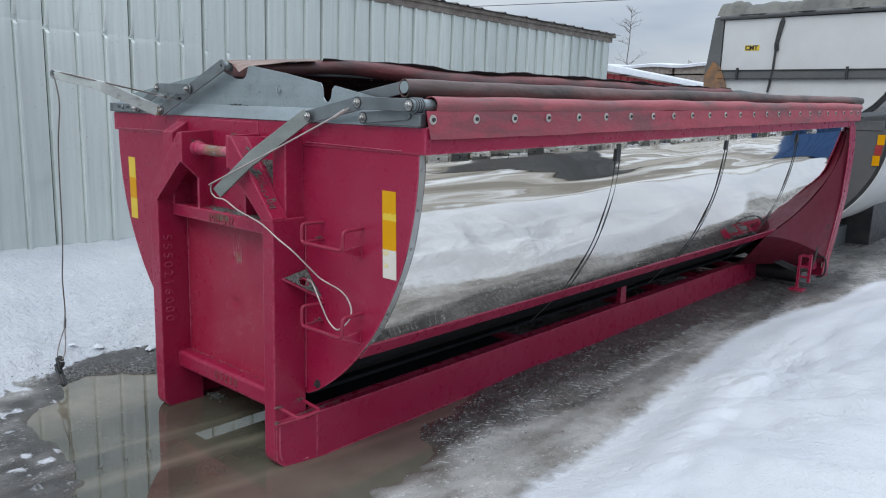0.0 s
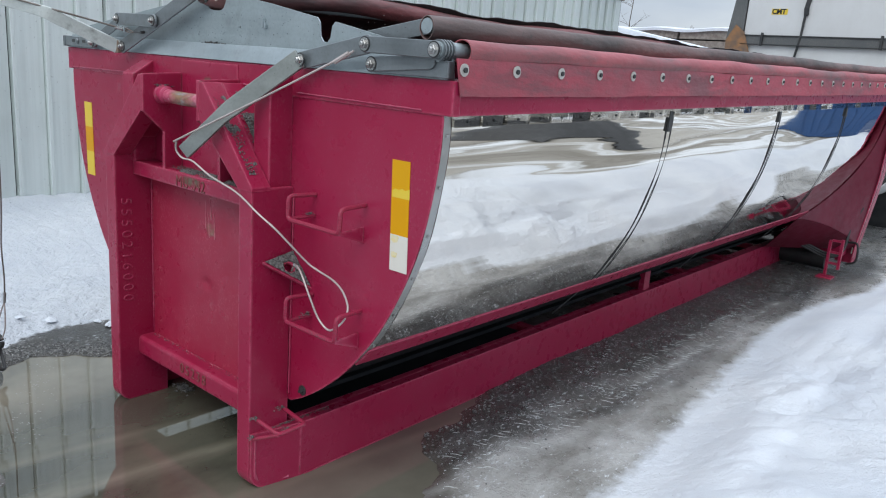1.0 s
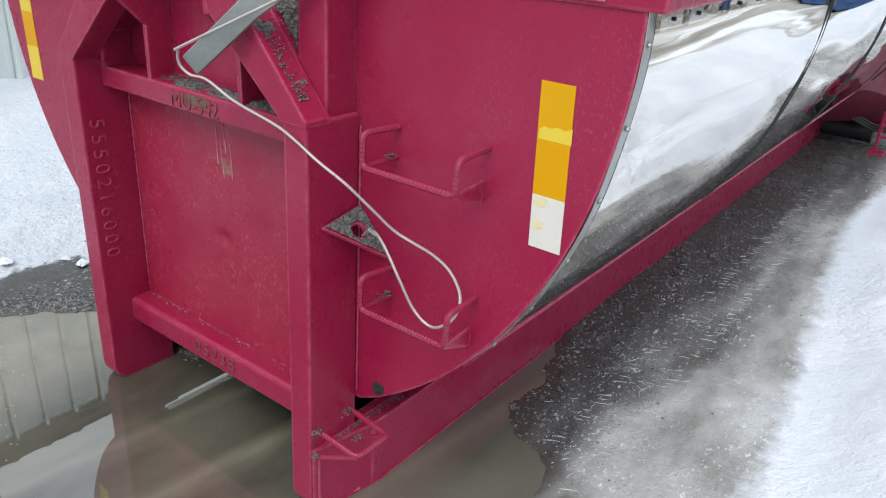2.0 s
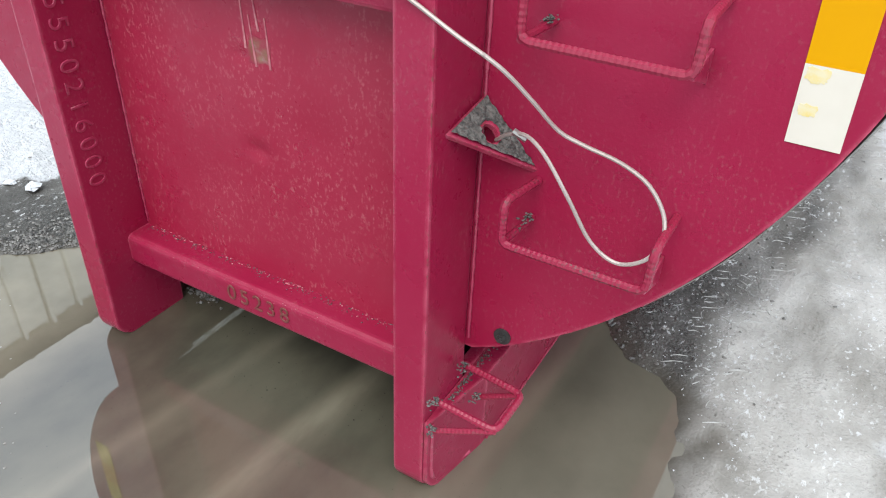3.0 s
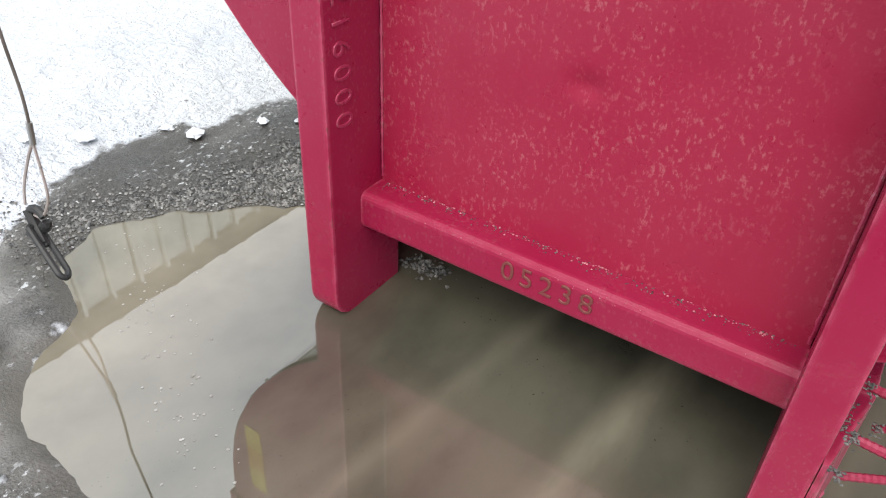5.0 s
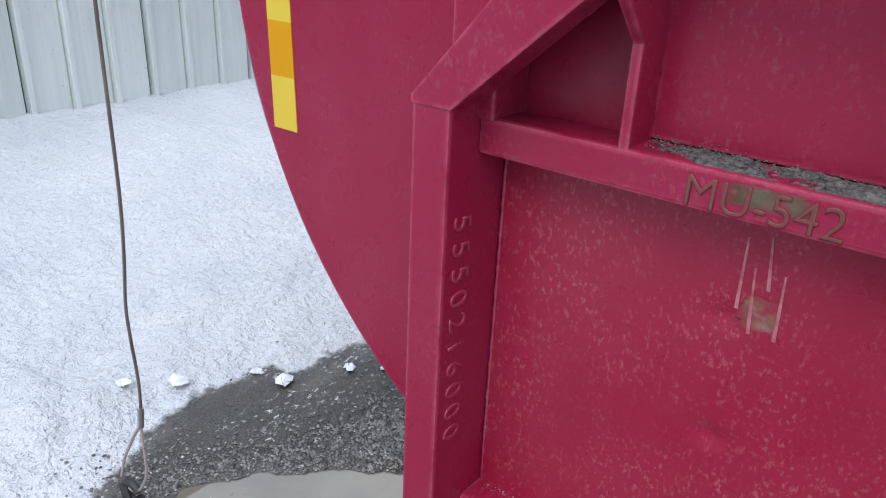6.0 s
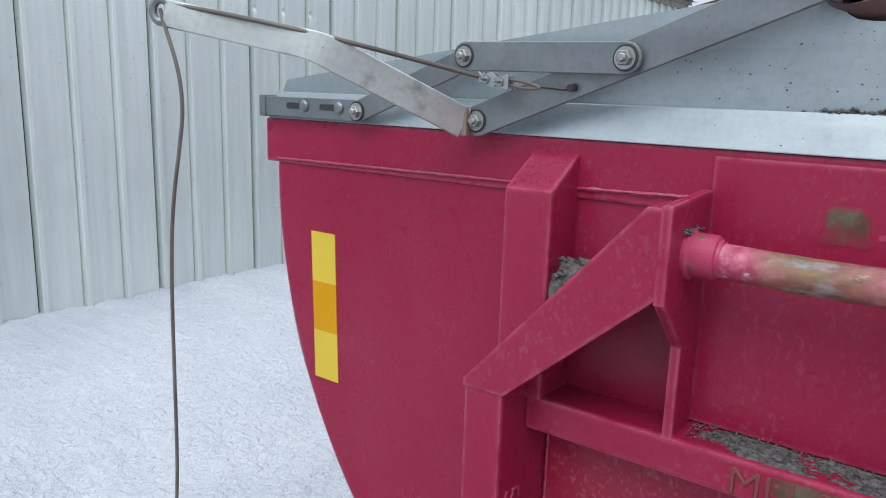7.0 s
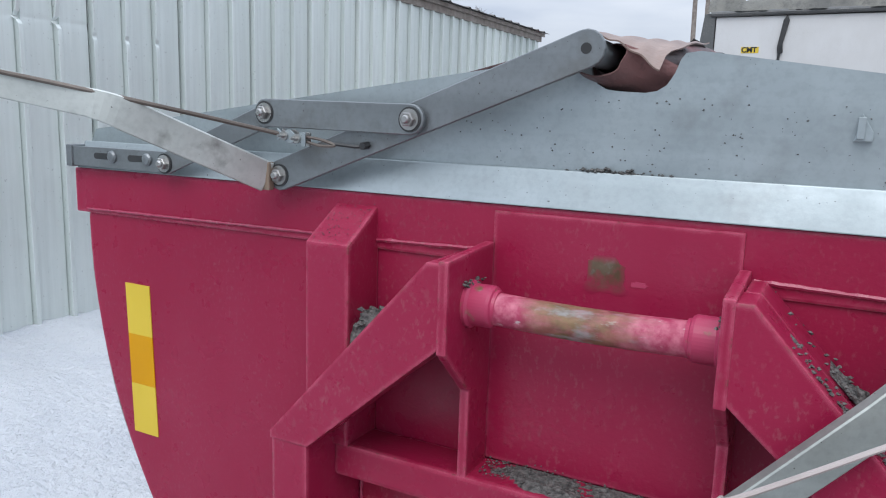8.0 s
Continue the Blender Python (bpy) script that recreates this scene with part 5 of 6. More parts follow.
def snap_hook():
    ring = [Vector((-1.150 + 0.032 * math.cos(a), -0.450, 0.122 + 0.026 * math.sin(a))) for a in np.linspace(0.6, math.tau + 0.2, 15)]
    bm = tube(ring, 0.0105, 8)
    bm = tube(curve_points([(-1.185, -0.452, 0.135), (-1.165, -0.456, 0.10), (-1.140, -0.462, 0.075), (-1.125, -0.465, 0.06)]), 0.013, 8, bm)
    a, b = Vector((-1.165, -0.462, 0.100)), Vector((-1.050, -0.480, 0.022))
    d = (b - a).normalized()
    s = Vector((0.35, -0.8, 0.3)).normalized() * 0.017
    loop = bent_bar([a + s, b + s, b + d * 0.014, b - s, a - s, a + s], 0.012)
    bm = tube(loop, 0.0078, 8, bm)
    return tube([(-1.205, -0.46, 0.062), (-1.120, -0.468, 0.070)], 0.0075, 8, bm)


part("snap_hook", snap_hook(), BLACK, ROPE_L, "black rubber-coated snap hook")
def clip_plate(y):
    """A bulging two-lobed plate."""
    top = [(-0.612 + 0.064 * i / 20, 1.6575 - 0.008 * i / 20 + 0.0095 + 0.0035 * math.cos(2 * math.tau * i / 20 + 0.9)) for i in range(21)]
    low = [(-0.612 + 0.064 * i / 20, 1.6575 - 0.008 * i / 20 - 0.0095 - 0.0035 * math.cos(2 * math.tau * i / 20 + 0.9)) for i in range(20, -1, -1)]
    return prism(top + low, "y", y, y + 0.004, 0.001)


CLIP = part("wire_clip", clip_plate(-0.078), GALV, ROPE_L, "two-bolt wire clip")
part("clip_plate", clip_plate(-0.063), BOLT, CLIP)
part("clip_bolt", disc_bolt(-0.594, -0.078, 1.6555, 0.0085), BOLT, CLIP)
part("clip_bolt", disc_bolt(-0.565, -0.078, 1.6515, 0.0085), BOLT, CLIP)
part("clip_loop", tube(curve_points([(-0.556, -0.069, 1.655), (-0.52, -0.069, 1.651), (-0.490, -0.067, 1.642), (-0.52, -0.069, 1.640), (-0.556, -0.069, 1.647)]), 0.003, 6), WIRE_BROWN, ROPE_L)
part("tie", tube([(-0.50, -0.067, 1.645), (-0.45, -0.058, 1.641), (-0.43, -0.046, 1.643)], 0.0035, 6), BLACK_STEEL, ROPE_L)
part("tie_bolt", tube([(-0.435, -0.044, 1.645), (-0.435, -0.062, 1.643)], 0.007, 6), BLACK_STEEL, ROPE_L)

RIGHT = linkage("lid_linkage", "galvanised flat-bar lid linkage swung over, lever hanging down")
part("slotted_bar", slotted(1), GALV_DARK, RIGHT)
part("link", flat_bar((0.957, -0.030, 1.586), (1.20, -0.030, 1.606), 0.045, 0.008), GALV_DARK, RIGHT)
part("link", flat_bar((0.946, -0.050, 1.645), (1.235, -0.050, 1.640), 0.050, 0.010), GALV_DARK, RIGHT)
part("lift_arm", flat_bar((0.621, -0.042, 1.579), (0.946, -0.042, 1.645), 0.058, 0.010), GALV_DARK, RIGHT)
part("rear_arm", flat_bar((0.72, 0.060, 1.645), (1.105, 0.060, 1.712), 0.050, 0.010), GALV_DARK, RIGHT)
for x, y, z in ((0.957, -0.034, 1.586), (0.946, -0.055, 1.645), (1.235, -0.055, 1.640), (0.640, -0.062, 1.582)):
    pivot(x, y, z, 0.024, RIGHT)
part("arm_hole", tube([(1.095, 0.0545, 1.710), (1.095, 0.053, 1.710)], 0.008, 14), BLACK, RIGHT)
part("end_block", box(-1.276, -1.256, -0.030, 0.02, 1.560, 1.610, 0.003), GALV_DARK, LEFT)
part("end_block", box(1.228, 1.256, -0.024, 0.02, 1.560, 1.612, 0.003), GALV_DARK, RIGHT)
part("pull_lever", lever([(0.634, -0.056, 1.588), (0.402, -0.190, 1.386), (0.238, -0.258, 1.226)], 0.062, 0.018, 0.85), GALV_DULL, RIGHT, "pale worn lever hanging over the hook")

ROPE_R = thing("pull_wire", "pale steel pull wire looped over a step and eye bracket", "wire rope", (0.7, -0.06, 0.8))
run = curve_points([(0.90, -0.058, 1.622), (0.86, -0.07, 1.600), (0.55, -0.175, 1.435), (0.26, -0.285, 1.280), (0.226, -0.282, 1.262), (0.216, -0.275, 1.228), (0.240, -0.265, 1.205), (0.283, -0.250, 1.198), (0.357, -0.228, 1.156), (0.460, -0.200, 1.118),
                    (0.510, -0.188, 1.092), (0.578, -0.178, 1.053), (0.648, -0.155, 1.008), (0.690, -0.115, 0.950), (0.722, -0.068, 0.890), (0.765, -0.052, 0.868), (0.829, -0.047, 0.852), (0.882, -0.047, 0.826), (0.917, -0.050, 0.780), (0.925, -0.068, 0.741), (0.908, -0.088, 0.710),
                    (0.862, -0.085, 0.686), (0.812, -0.088, 0.714), (0.766, -0.092, 0.782), (0.712, -0.085, 0.846), (0.668, -0.072, 0.868), (0.627, -0.055, 0.853), (0.597, -0.040, 0.828)])
part("wire", tube(run, 0.0037, 7), WIRE, ROPE_R)
part("wire_clamp", tube([(0.885, -0.064, 1.614), (0.835, -0.080, 1.583)], 0.008, 8, None, 0.2), WIRE, ROPE_R)
part("wire_end", tube([(0.665, -0.062, 0.856), (0.640, -0.064, 0.866)], 0.0065, 8), BOLT, ROPE_R)

# ---- tarpaulin covers ----
def ripple(y, s, k=1.0):
    return k * (0.5 * math.sin(2.3 * y + s) + 0.3 * math.sin(5.1 * y + 2.1 * s) + 0.2 * math.sin(11.7 * y + 0.7 * s))


COVER = thing("tarpaulin_cover", "faded red tarpaulin drawn half across the trough, edge rolled", "tarpaulin", (-0.6, 3.2, 1.7))


def left_cover(u, v):
    y = 0.05 + 6.24 * v
    lift = 0.040 * math.exp(-((y - 0.80) / 0.45) ** 2) + 0.012 * ripple(y, 0.5) * min(1, y)
    if u < 0.5:
        t = u / 0.5
        x = -1.255 + 1.215 * t
        z = 1.565 + 0.27 * t ** 1.15 + 0.012 * math.sin(math.pi * t) * ripple(y, 1.3 + 2 * t) + lift * t
    else:
        t = (u - 0.5) / 0.5
        a = radians(95 - 330 * t)
        r = (0.036 + 0.040 * math.sin(math.pi * min(1.0, t * 1.05)) * (1 + 0.15 * ripple(y * 1.5, 3 * t))) * (0.4 + 0.6 * min(1.0, y / 1.4))
        x = 0.0 + r * math.cos(a) * 1.15 - 0.037
        z = 1.800 + r * math.sin(a) + lift
    return (x, y, z)


part("sheet", risen(sheet(44, 90, left_cover, 0.003), 0.017), TARP_MAROON, COVER, "", True)
part("roller", tube([(-0.046, -0.034, 1.806), (-0.040, 0.10, 1.80), (-0.035, 6.25, 1.90)], 0.022, 16), GALV, COVER, "galvanised roller tube", True)
def sagging_end(u, v):
    """The outer turn of the roll: round at its open mouth, sagging into the notch further back."""
    a = radians(12 - 172 * u)
    mouth = Vector((-0.040 + 0.046 * math.cos(a), -0.016 + 0.010 * math.sin(3 * u), 1.806 + 0.040 * math.sin(a)))
    b = radians(-4 - 176 * u)
    sag = Vector((0.008 + 0.078 * math.copysign(abs(math.cos(b)) ** 0.7, math.cos(b)), 0.085, 1.794 + 0.062 * math.copysign(abs(math.sin(b)) ** 0.7, math.sin(b))))
    p = mouth.lerp(sag, v ** 0.75)
    return (p.x + 0.002 * math.sin(21 * u), p.y, p.z + 0.003 * math.sin(17 * u + 6 * v) * v)


def loose_flap(u, v):
    """The bleached edge lying over the roll; its corner tips down in front of the notch."""
    near = Vector((-0.048, -0.016, 1.833)).lerp(Vector((0.058, -0.014, 1.776)), u) + Vector((0, 0, 0.008 * math.sin(math.pi * u)))
    back = Vector((-0.052, 0.50, 1.872)).lerp(Vector((0.044, 0.50, 1.866)), u)
    p = near.lerp(back, v)
    p.z = near.z + (back.z - near.z) * v ** (1.0 - 0.45 * u)
    return (p.x, p.y, p.z + 0.002 * math.sin(19 * u + 13 * v))


part("roll_end", sheet(40, 12, sagging_end, 0.0025), TARP_PINK, COVER, "faded pink open end of the roll", True)
part("loose_corner", sheet(50, 12, loose_flap, 0.0025), TARP_PALE, COVER, "bleached loose corner", True)


def hem(u, v):
    y = 0.55 + 5.75 * v
    rise = 0.030 + 0.012 * ripple(y * 0.9, 1.1) + 0.008 * ripple(y * 2.7, 0.4)
    return (-0.030 + 0.035 * u + 0.010 * ripple(y * 1.4, 2.0), y, 1.838 + rise * u * 1.2 - 0.004 * (1 - u))


part("torn_hem", risen(sheet(4, 120, hem, 0.003), 0.013), TARP_BLACK, COVER, "black wavy torn hem", True)

WASHER = simple("pale_washer", (0.60, 0.58, 0.54), 0.4, 0.3)
COVER2 = thing("tarpaulin_cover", "dirty red tarpaulin rolled along the rim with riveted skirt", "tarpaulin", (1.25, 3.2, 1.6))


def rolled(cx, cz, r, turns, seed, far, drift, wide):
    def at(u, v):
        y = 0.05 + (far - 0.05) * v
        a = radians(200) + turns * math.tau * u
        rr = r * (1.0 + 0.12 * u) * (1 + 0.05 * ripple(y * 2.2, seed + 3 * u))
        return (cx + drift * v * v + rr * math.cos(a) * wide, y, cz + rr * math.sin(a) + 0.006 * ripple(y, seed))
    return risen(sheet(22, 90, at, 0.003))


part("upper_roll", rolled(1.105, 1.702, 0.034, 1.0, 0.3, 6.75, 0.10, 0.8), TARP_TOP, COVER2, "grey-stained upper roll", True)
part("lower_roll", rolled(1.250, 1.638, 0.034, 1.0, 1.9, 6.48, 0.0, 1.1), TARP, COVER2, "", True)
part("roller", tube([(1.105, 0.05, 1.712), (1.105, 0.20, 1.71)], 0.024, 16), GALV, COVER2, "galvanised roller tube", True)
part("roller", tube([(1.238, -0.05, 1.640), (1.24, 0.12, 1.642)], 0.024, 16), GALV, COVER2, "galvanised roller tube", True)
for k in range(4):
    part("spring_ring", tube([(1.237, -0.040 + 0.013 * k, 1.640), (1.237, -0.034 + 0.013 * k, 1.640)], 0.031, 14), GALV_DARK, COVER2)


def between(u, v):
    y = 0.2 + 6.12 * v
    return (1.125 + 0.115 * u, y, 1.675 - 0.018 * u - 0.012 * math.sin(math.pi * u) + 0.004 * ripple(y, 2 * u))


part("slack_sheet", risen(sheet(8, 60, between, 0.003)), TARP, COVER2, "", True)


def skirt(u, v):
    y = -0.005 + 6.46 * v
    z = 1.618 - 0.108 * u + 0.003 * ripple(y * 2, 1.0)
    return (1.283 + 0.006 * u + 0.004 * u * ripple(y * 1.7, 2.4), y + 0.02 * (u if v < 0.01 else 0), z)


part("skirt", risen(sheet(8, 110, skirt, 0.004)), SKIRT, COVER2, "red rubber skirt with a row of rivets", True)
for k in range(25):
    y = 0.025 + 0.262 * k
    z = 1.588 + 0.0225 * y
    ring = part("rivet", tube([(1.286, y, z), (1.290, y, z)], 0.019, 14), WASHER, COVER2, "pale washer with a dark bolt")
    part("bolt", tube([(1.290, y, z), (1.296, y, z)], 0.008, 8), BLACK_STEEL, ring)

# black fill inside the trough
part("load_residue", grid_mesh(20, 60, lambda u, v: (-1.05 + 2.1 * u, 0.05 + 6.0 * v, 0.85 + 0.08 * math.sin(9 * u) * math.sin(20 * v))), BLACK, BODY, "black fill inside the trough")

# hoses and foot gear at the rear leg
HOSE = thing("hydraulic_hose", "black hydraulic hoses draped from the rear leg to the rail", "hose", (0.9, 5.8, 0.2))
for k in range(3):
    d = 0.02 * k
    part("hose", tube(curve_points([(0.60, 5.55, 0.30 + d), (0.72, 5.60, 0.29 + d), (0.90, 5.72, 0.20 + d), (1.05, 5.80, 0.14 + d), (1.16, 5.86, 0.22), (1.17, 5.95, 0.45 + d), (1.22, 6.02, 0.62)]), 0.011, 7), BLACK, HOSE)
part("hose", tube(curve_points([(1.18, 5.9, 0.30), (1.27, 5.85, 0.30), (1.28, 5.85, 0.15), (1.2, 5.88, 0.10)]), 0.010, 7), BLACK, HOSE)
LEGSTAND = thing("folding_leg", "small red welded steel stand on the icy ground", "stand", (1.15, 5.75, 0.0))
part("upright", box(1.06, 1.085, 5.72, 5.75, -0.02, 0.32, 0.003), RED, LEGSTAND)
part("upright", box(1.16, 1.185, 5.72, 5.75, 0.06, 0.34, 0.003), RED, LEGSTAND)
for zz in (0.10, 0.2, 0.31):
    part("rung", box(1.085, 1.16, 5.725, 5.745, zz, zz + 0.02, 0.002), RED, LEGSTAND)
part("foot", box(1.03, 1.16, 5.60, 5.74, -0.028, -0.004, 0.003), RED, LEGSTAND)
part("reflective_tape", box(1.176, 1.181, 6.12, 6.19, 0.16, 0.52, 0), WHITE_TAPE, LEGSTAND)

# ---- metal-clad building ----
WALL = tagged(new("wall_west"), "pale grey-green ribbed metal wall with dented sheets", "wall", "", "structure")
WALL.location = (-4.6, 3, 0)


def wall_sheet(y0, n_ribs, pitch, z1, dent):
    prof = []
    for k in range(n_ribs):
        y = y0 + k * pitch
        if k == 0:
            prof += [(y + 0.002, -0.004)]
        prof += [(y + 0.003, 0.0), (y + 0.004, -0.009), (y + 0.009, -0.009), (y + 0.011, 0.043), (y + 0.016, 0.046), (y + 0.040, 0.046), (y + 0.045, 0.042), (y + 0.047, -0.009), (y + 0.053, -0.009), (y + 0.055, 0.0)]
        for s in (0.30, 0.50, 0.52, 0.72):
            prof += [(y + pitch * s, 0.003 if s in (0.50, 0.52) else 0.0)]
    prof += [(y0 + n_ribs * pitch - 0.006, 0.0), (y0 + n_ribs * pitch - 0.004, -0.005)]
    rng = random.Random(int(y0 * 100))
    zd = 2.345 - 0.05 * y0 + rng.uniform(-0.02, 0.02)
    zs = [-0.2, 0.9, 1.6, 1.9] + [zd + d for d in (-0.16, -0.09, -0.05, -0.025, -0.01, 0.0, 0.012, 0.03, 0.06, 0.12, 0.2)] + [2.75, z1]
    bm = bmesh.new()
    rows = []
    kick = [rng.uniform(0.5, 1.2) for _ in prof]
    for z in zs:
        row = []
        for i, (y, d) in enumerate(prof):
            e = math.exp(-((z - zd) / 0.022) ** 2) + 0.45 * math.exp(-((z - zd - 0.05) / 0.07) ** 2)
            rib = d > 0.01
            push = dent * e * (0.036 if rib else 0.002 * kick[i])
            side = dent * e * (-0.016 if rib else -0.002 * kick[i])
            row.append(bm.verts.new((-4.6 + d - push, y + side, z)))
        rows.append(row)
    for a, b in zip(rows, rows[1:]):
        for i in range(len(prof) - 1):
            bm.faces.new((a[i], a[i + 1], b[i + 1], b[i]))
    return bm


PITCH = 0.283
k, y = 0, 0.90 - 3 * PITCH * 9
while y < 11.5:
    n = min(3, max(1, int(round((11.66 - y) / PITCH))))
    bm = wall_sheet(y, n, PITCH, 3.06, 1.0 if -4 < y < 2.2 else (0.25 if y < 3.2 else 0.0))
    part("wall_panel", bm, WALL_SHEET, WALL)
    for i in range(n):
        for zz in (0.55, 1.35, 2.75):
            if y + i * PITCH > -1.5 and i == 0:
                part("screw", tube([(-4.574, y + i * PITCH + 0.026, zz), (-4.569, y + i * PITCH + 0.026, zz)], 0.008, 6), BOLT, WALL)
    y += n * PITCH
part("wall_core", box(-4.75, -4.612, -7.0, 11.68, -0.2, 3.06, 0), BLACK_STEEL, WALL)
part("end_wall", box(-12, -4.76, 11.6, 11.66, -0.2, 3.3, 0), WALL_SHEET, WALL)
FASCIA = tagged(new("trim_eaves"), "weathered grey eaves board under a dark ribbed roof edge", "eaves", "", "structure")
part("board", box(-4.60, -4.565, -7.0, 11.72, 3.06, 3.17, 0.006), WOOD, FASCIA)
part("board", box(-4.565, -4.535, -7.0, 11.80, 3.15, 3.205, 0.006), WOOD, FASCIA)
part("soffit", box(-4.75, -4.6, -7.0, 11.72, 3.061, 3.10, 0), WOOD, FASCIA)


def roof(u, v):
    y = -7.0 + 18.9 * v
    rib = 0.022 if (int(v * 18.9 / 0.05) % 6) == 0 else 0.0
    x = -4.49 - 7.5 * u
    return (x, y, 3.215 + 0.10 * u * 7.5 + rib)


solid("roof_west", sheet(3, 378, roof, 0.004), ROOF_SHEET, "dark ribbed sheet roof of the metal building", "roof", "structure")

# ---- second trough parked behind, dark end plate and white belly ----
def parked_trough(at_y):
    t = thing("tipping_trough_container", "second trough container with dark grey end plate and white insulated belly", "container", (0.0, at_y, 0))
    y0 = at_y
    out = [(x * 1.06, 0.10 + z * 1.0) for x, z in end_outline(0.0)]
    part("end_plate", prism(out, "y", y0, y0 + 0.02, 0.003), GREY_PAINT, t)
    part("top_band", box(-1.27, 1.27, y0 - 0.01, y0 + 0.05, 1.55, 1.66, 0.006), GREY_PAINT, t)

    def belly(u, v):
        x, z = ell(180 * u, 0.05)
        x, z = x * 1.06, z + 0.10
        return (x, y0 + 0.02 + 5.6 * v, max(z, 0.26))
    part("belly", sheet(50, 4, belly, 0.01), WHITE_PANEL, t, "dirty white insulated belly", True)
    for sx in (1, -1):
        part("rail", box(min(sx * 0.5, sx * 0.6), max(sx * 0.5, sx * 0.6), y0 - 0.3, y0 + 5.6, -0.03, 0.22, 0.006), GALV_DARK, t)
        part("post", box(min(sx * 0.46, sx * 0.56), max(sx * 0.46, sx * 0.56), y0 - 0.18, y0, -0.03, 1.2, 0.006), GREY_PAINT, t)
        part("link", flat_bar((sx * 0.9, y0 - 0.05, 1.70), (sx * 1.35, y0 - 0.05, 1.76), 0.05, 0.01), GALV_DARK, t)
        for k, mat in enumerate((YELLOW, RED_TAPE, YELLOW)):
            xa = 1.20 + 0.014 * k if sx > 0 else -1.10
            part("reflective_tape", box(xa, xa + 0.075, y0 - 0.013, y0 - 0.01, 1.155 + 0.118 * k, 1.27 + 0.118 * k, 0), mat, t)
    return t


parked_trough(7.6)


# ---- white insulated body standing high behind ----
def white_body(y0):
    t = thing("insulated_tipping_body", "tall dirty white insulated tipping body with torn grey tarpaulin", "truck body", (0.0, y0, 0))
    left, right, top, low = -1.25, 1.02, 3.04, 1.45

    def outline(g):
        pts = [(left - g, top + g), (left - g, 2.35)]
        for a in range(180, 361, 12):
            cx = (left + right) / 2
            pts.append((cx + ((right - left) / 2 + g) * math.cos(radians(a)), 2.32 + (0.78 + g) * math.sin(radians(a))))
        return pts + [(right + g, 2.35), (right + g, top + g)]
    part("panel", prism(outline(0.0), "y", y0, y0 + 0.05, 0.01), WHITE_PANEL, t, "dirty white end panel")
    part("rim_frame", prism(outline(0.06), "y", y0 + 0.03, y0 + 0.12, 0.01), BLACK_STEEL, t)
    part("body", prism(outline(0.02), "y", y0 + 0.12, y0 + 5.0, 0.01), WHITE_PANEL, t)
    band = part("belt", box(left - 0.02, right + 0.02, y0 - 0.035, y0 + 0.0, 2.205, 2.325, 0.004), GREY_PAINT, t)
    part("belt_lip", box(left - 0.02, right + 0.02, y0 - 0.05, y0 - 0.035, 2.318, 2.332, 0.002), BLACK_STEEL, band)
    part("belt_lip", box(left - 0.02, right + 0.02, y0 - 0.05, y0 - 0.035, 2.200, 2.214, 0.002), BLACK_STEEL, band)
    for x in (-1.0, 0.45, 1.0):
        part("clamp", box(x, x + 0.03, y0 - 0.07, y0 - 0.03, 2.19, 2.36, 0.004), BLACK_STEEL, t)
    part("top_rail", tube([(left - 0.06, y0 - 0.02, 3.075), (right + 0.1, y0 - 0.02, 3.09)], 0.035, 10), GREY_PAINT, t)
    part("strap", prism([(-0.43, 3.05), (-0.40, 2.98), (-0.455, 2.70), (-0.445, 2.60), (-0.50, 2.57), (-0.515, 2.66), (-0.47, 2.98)], "y", y0 - 0.03, y0 - 0.005, 0.004), BLACK_STEEL, t, "black hooked strap")
    part("strap_rod", tube([(-0.485, y0 - 0.03, 2.6), (-0.497, y0 - 0.03, 2.3), (-0.54, y0 - 0.03, 2.02)], 0.016, 7), BLACK_STEEL, t)
    part("side_flange", prism([(left - 0.01, 3.10), (left - 0.14, 3.08), (left - 0.20, 2.55), (left - 0.235, 2.27), (left - 0.22, 1.9), (left - 0.01, 1.9)], "y", y0 - 0.02, y0 + 0.3, 0.006), GREY_PAINT, t)
    part("rust_guard", prism([(left + 0.02, 2.36), (left - 0.11, 2.46), (left - 0.225, 2.25), (left - 0.215, 2.05), (left + 0.14, 2.05)], "y", y0 - 0.05, y0 - 0.03, 0.004), simple("rusty_guard", (0.28, 0.14, 0.06), 0.7, base2=(0.12, 0.09, 0.07), scale=9), t, "rust-brown guard plate")
    sign = part("sign", box(-0.925, -0.72, y0 - 0.004, y0, 2.60, 2.675, 0), SIGN_YELLOW, t, "small yellow sign")
    words("sign_lettering", "CMT", 0.088, pose(-0.83, y0 - 0.006, 2.637, 90, 0, 0), SIGN_BLACK, t, 0.001, 0.0, 0.95, 0.003)

    def cover(u, v):
        x = left - 0.1 + 2.6 * u
        z = 3.10 + (0.15 + 0.05 * (u < 0.16) + 0.07 * u) * math.sin(math.pi * min(1.0, v * 1.2) * 0.5) + 0.035 * ripple(5 * x, 1 + 2 * v) * v
        return (x, y0 - 0.05 + 0.25 * v + 0.05 * ripple(4 * x, v), z)
    part("torn_cover", sheet(50, 12, cover, 0.006), TARP_GREY, t, "", True)
    part("stand", box(-0.9, 0.9, y0 + 0.4, y0 + 4.8, -0.03, 1.4, 0.01), BLACK_STEEL, t)
    return t


white_body(9.07)

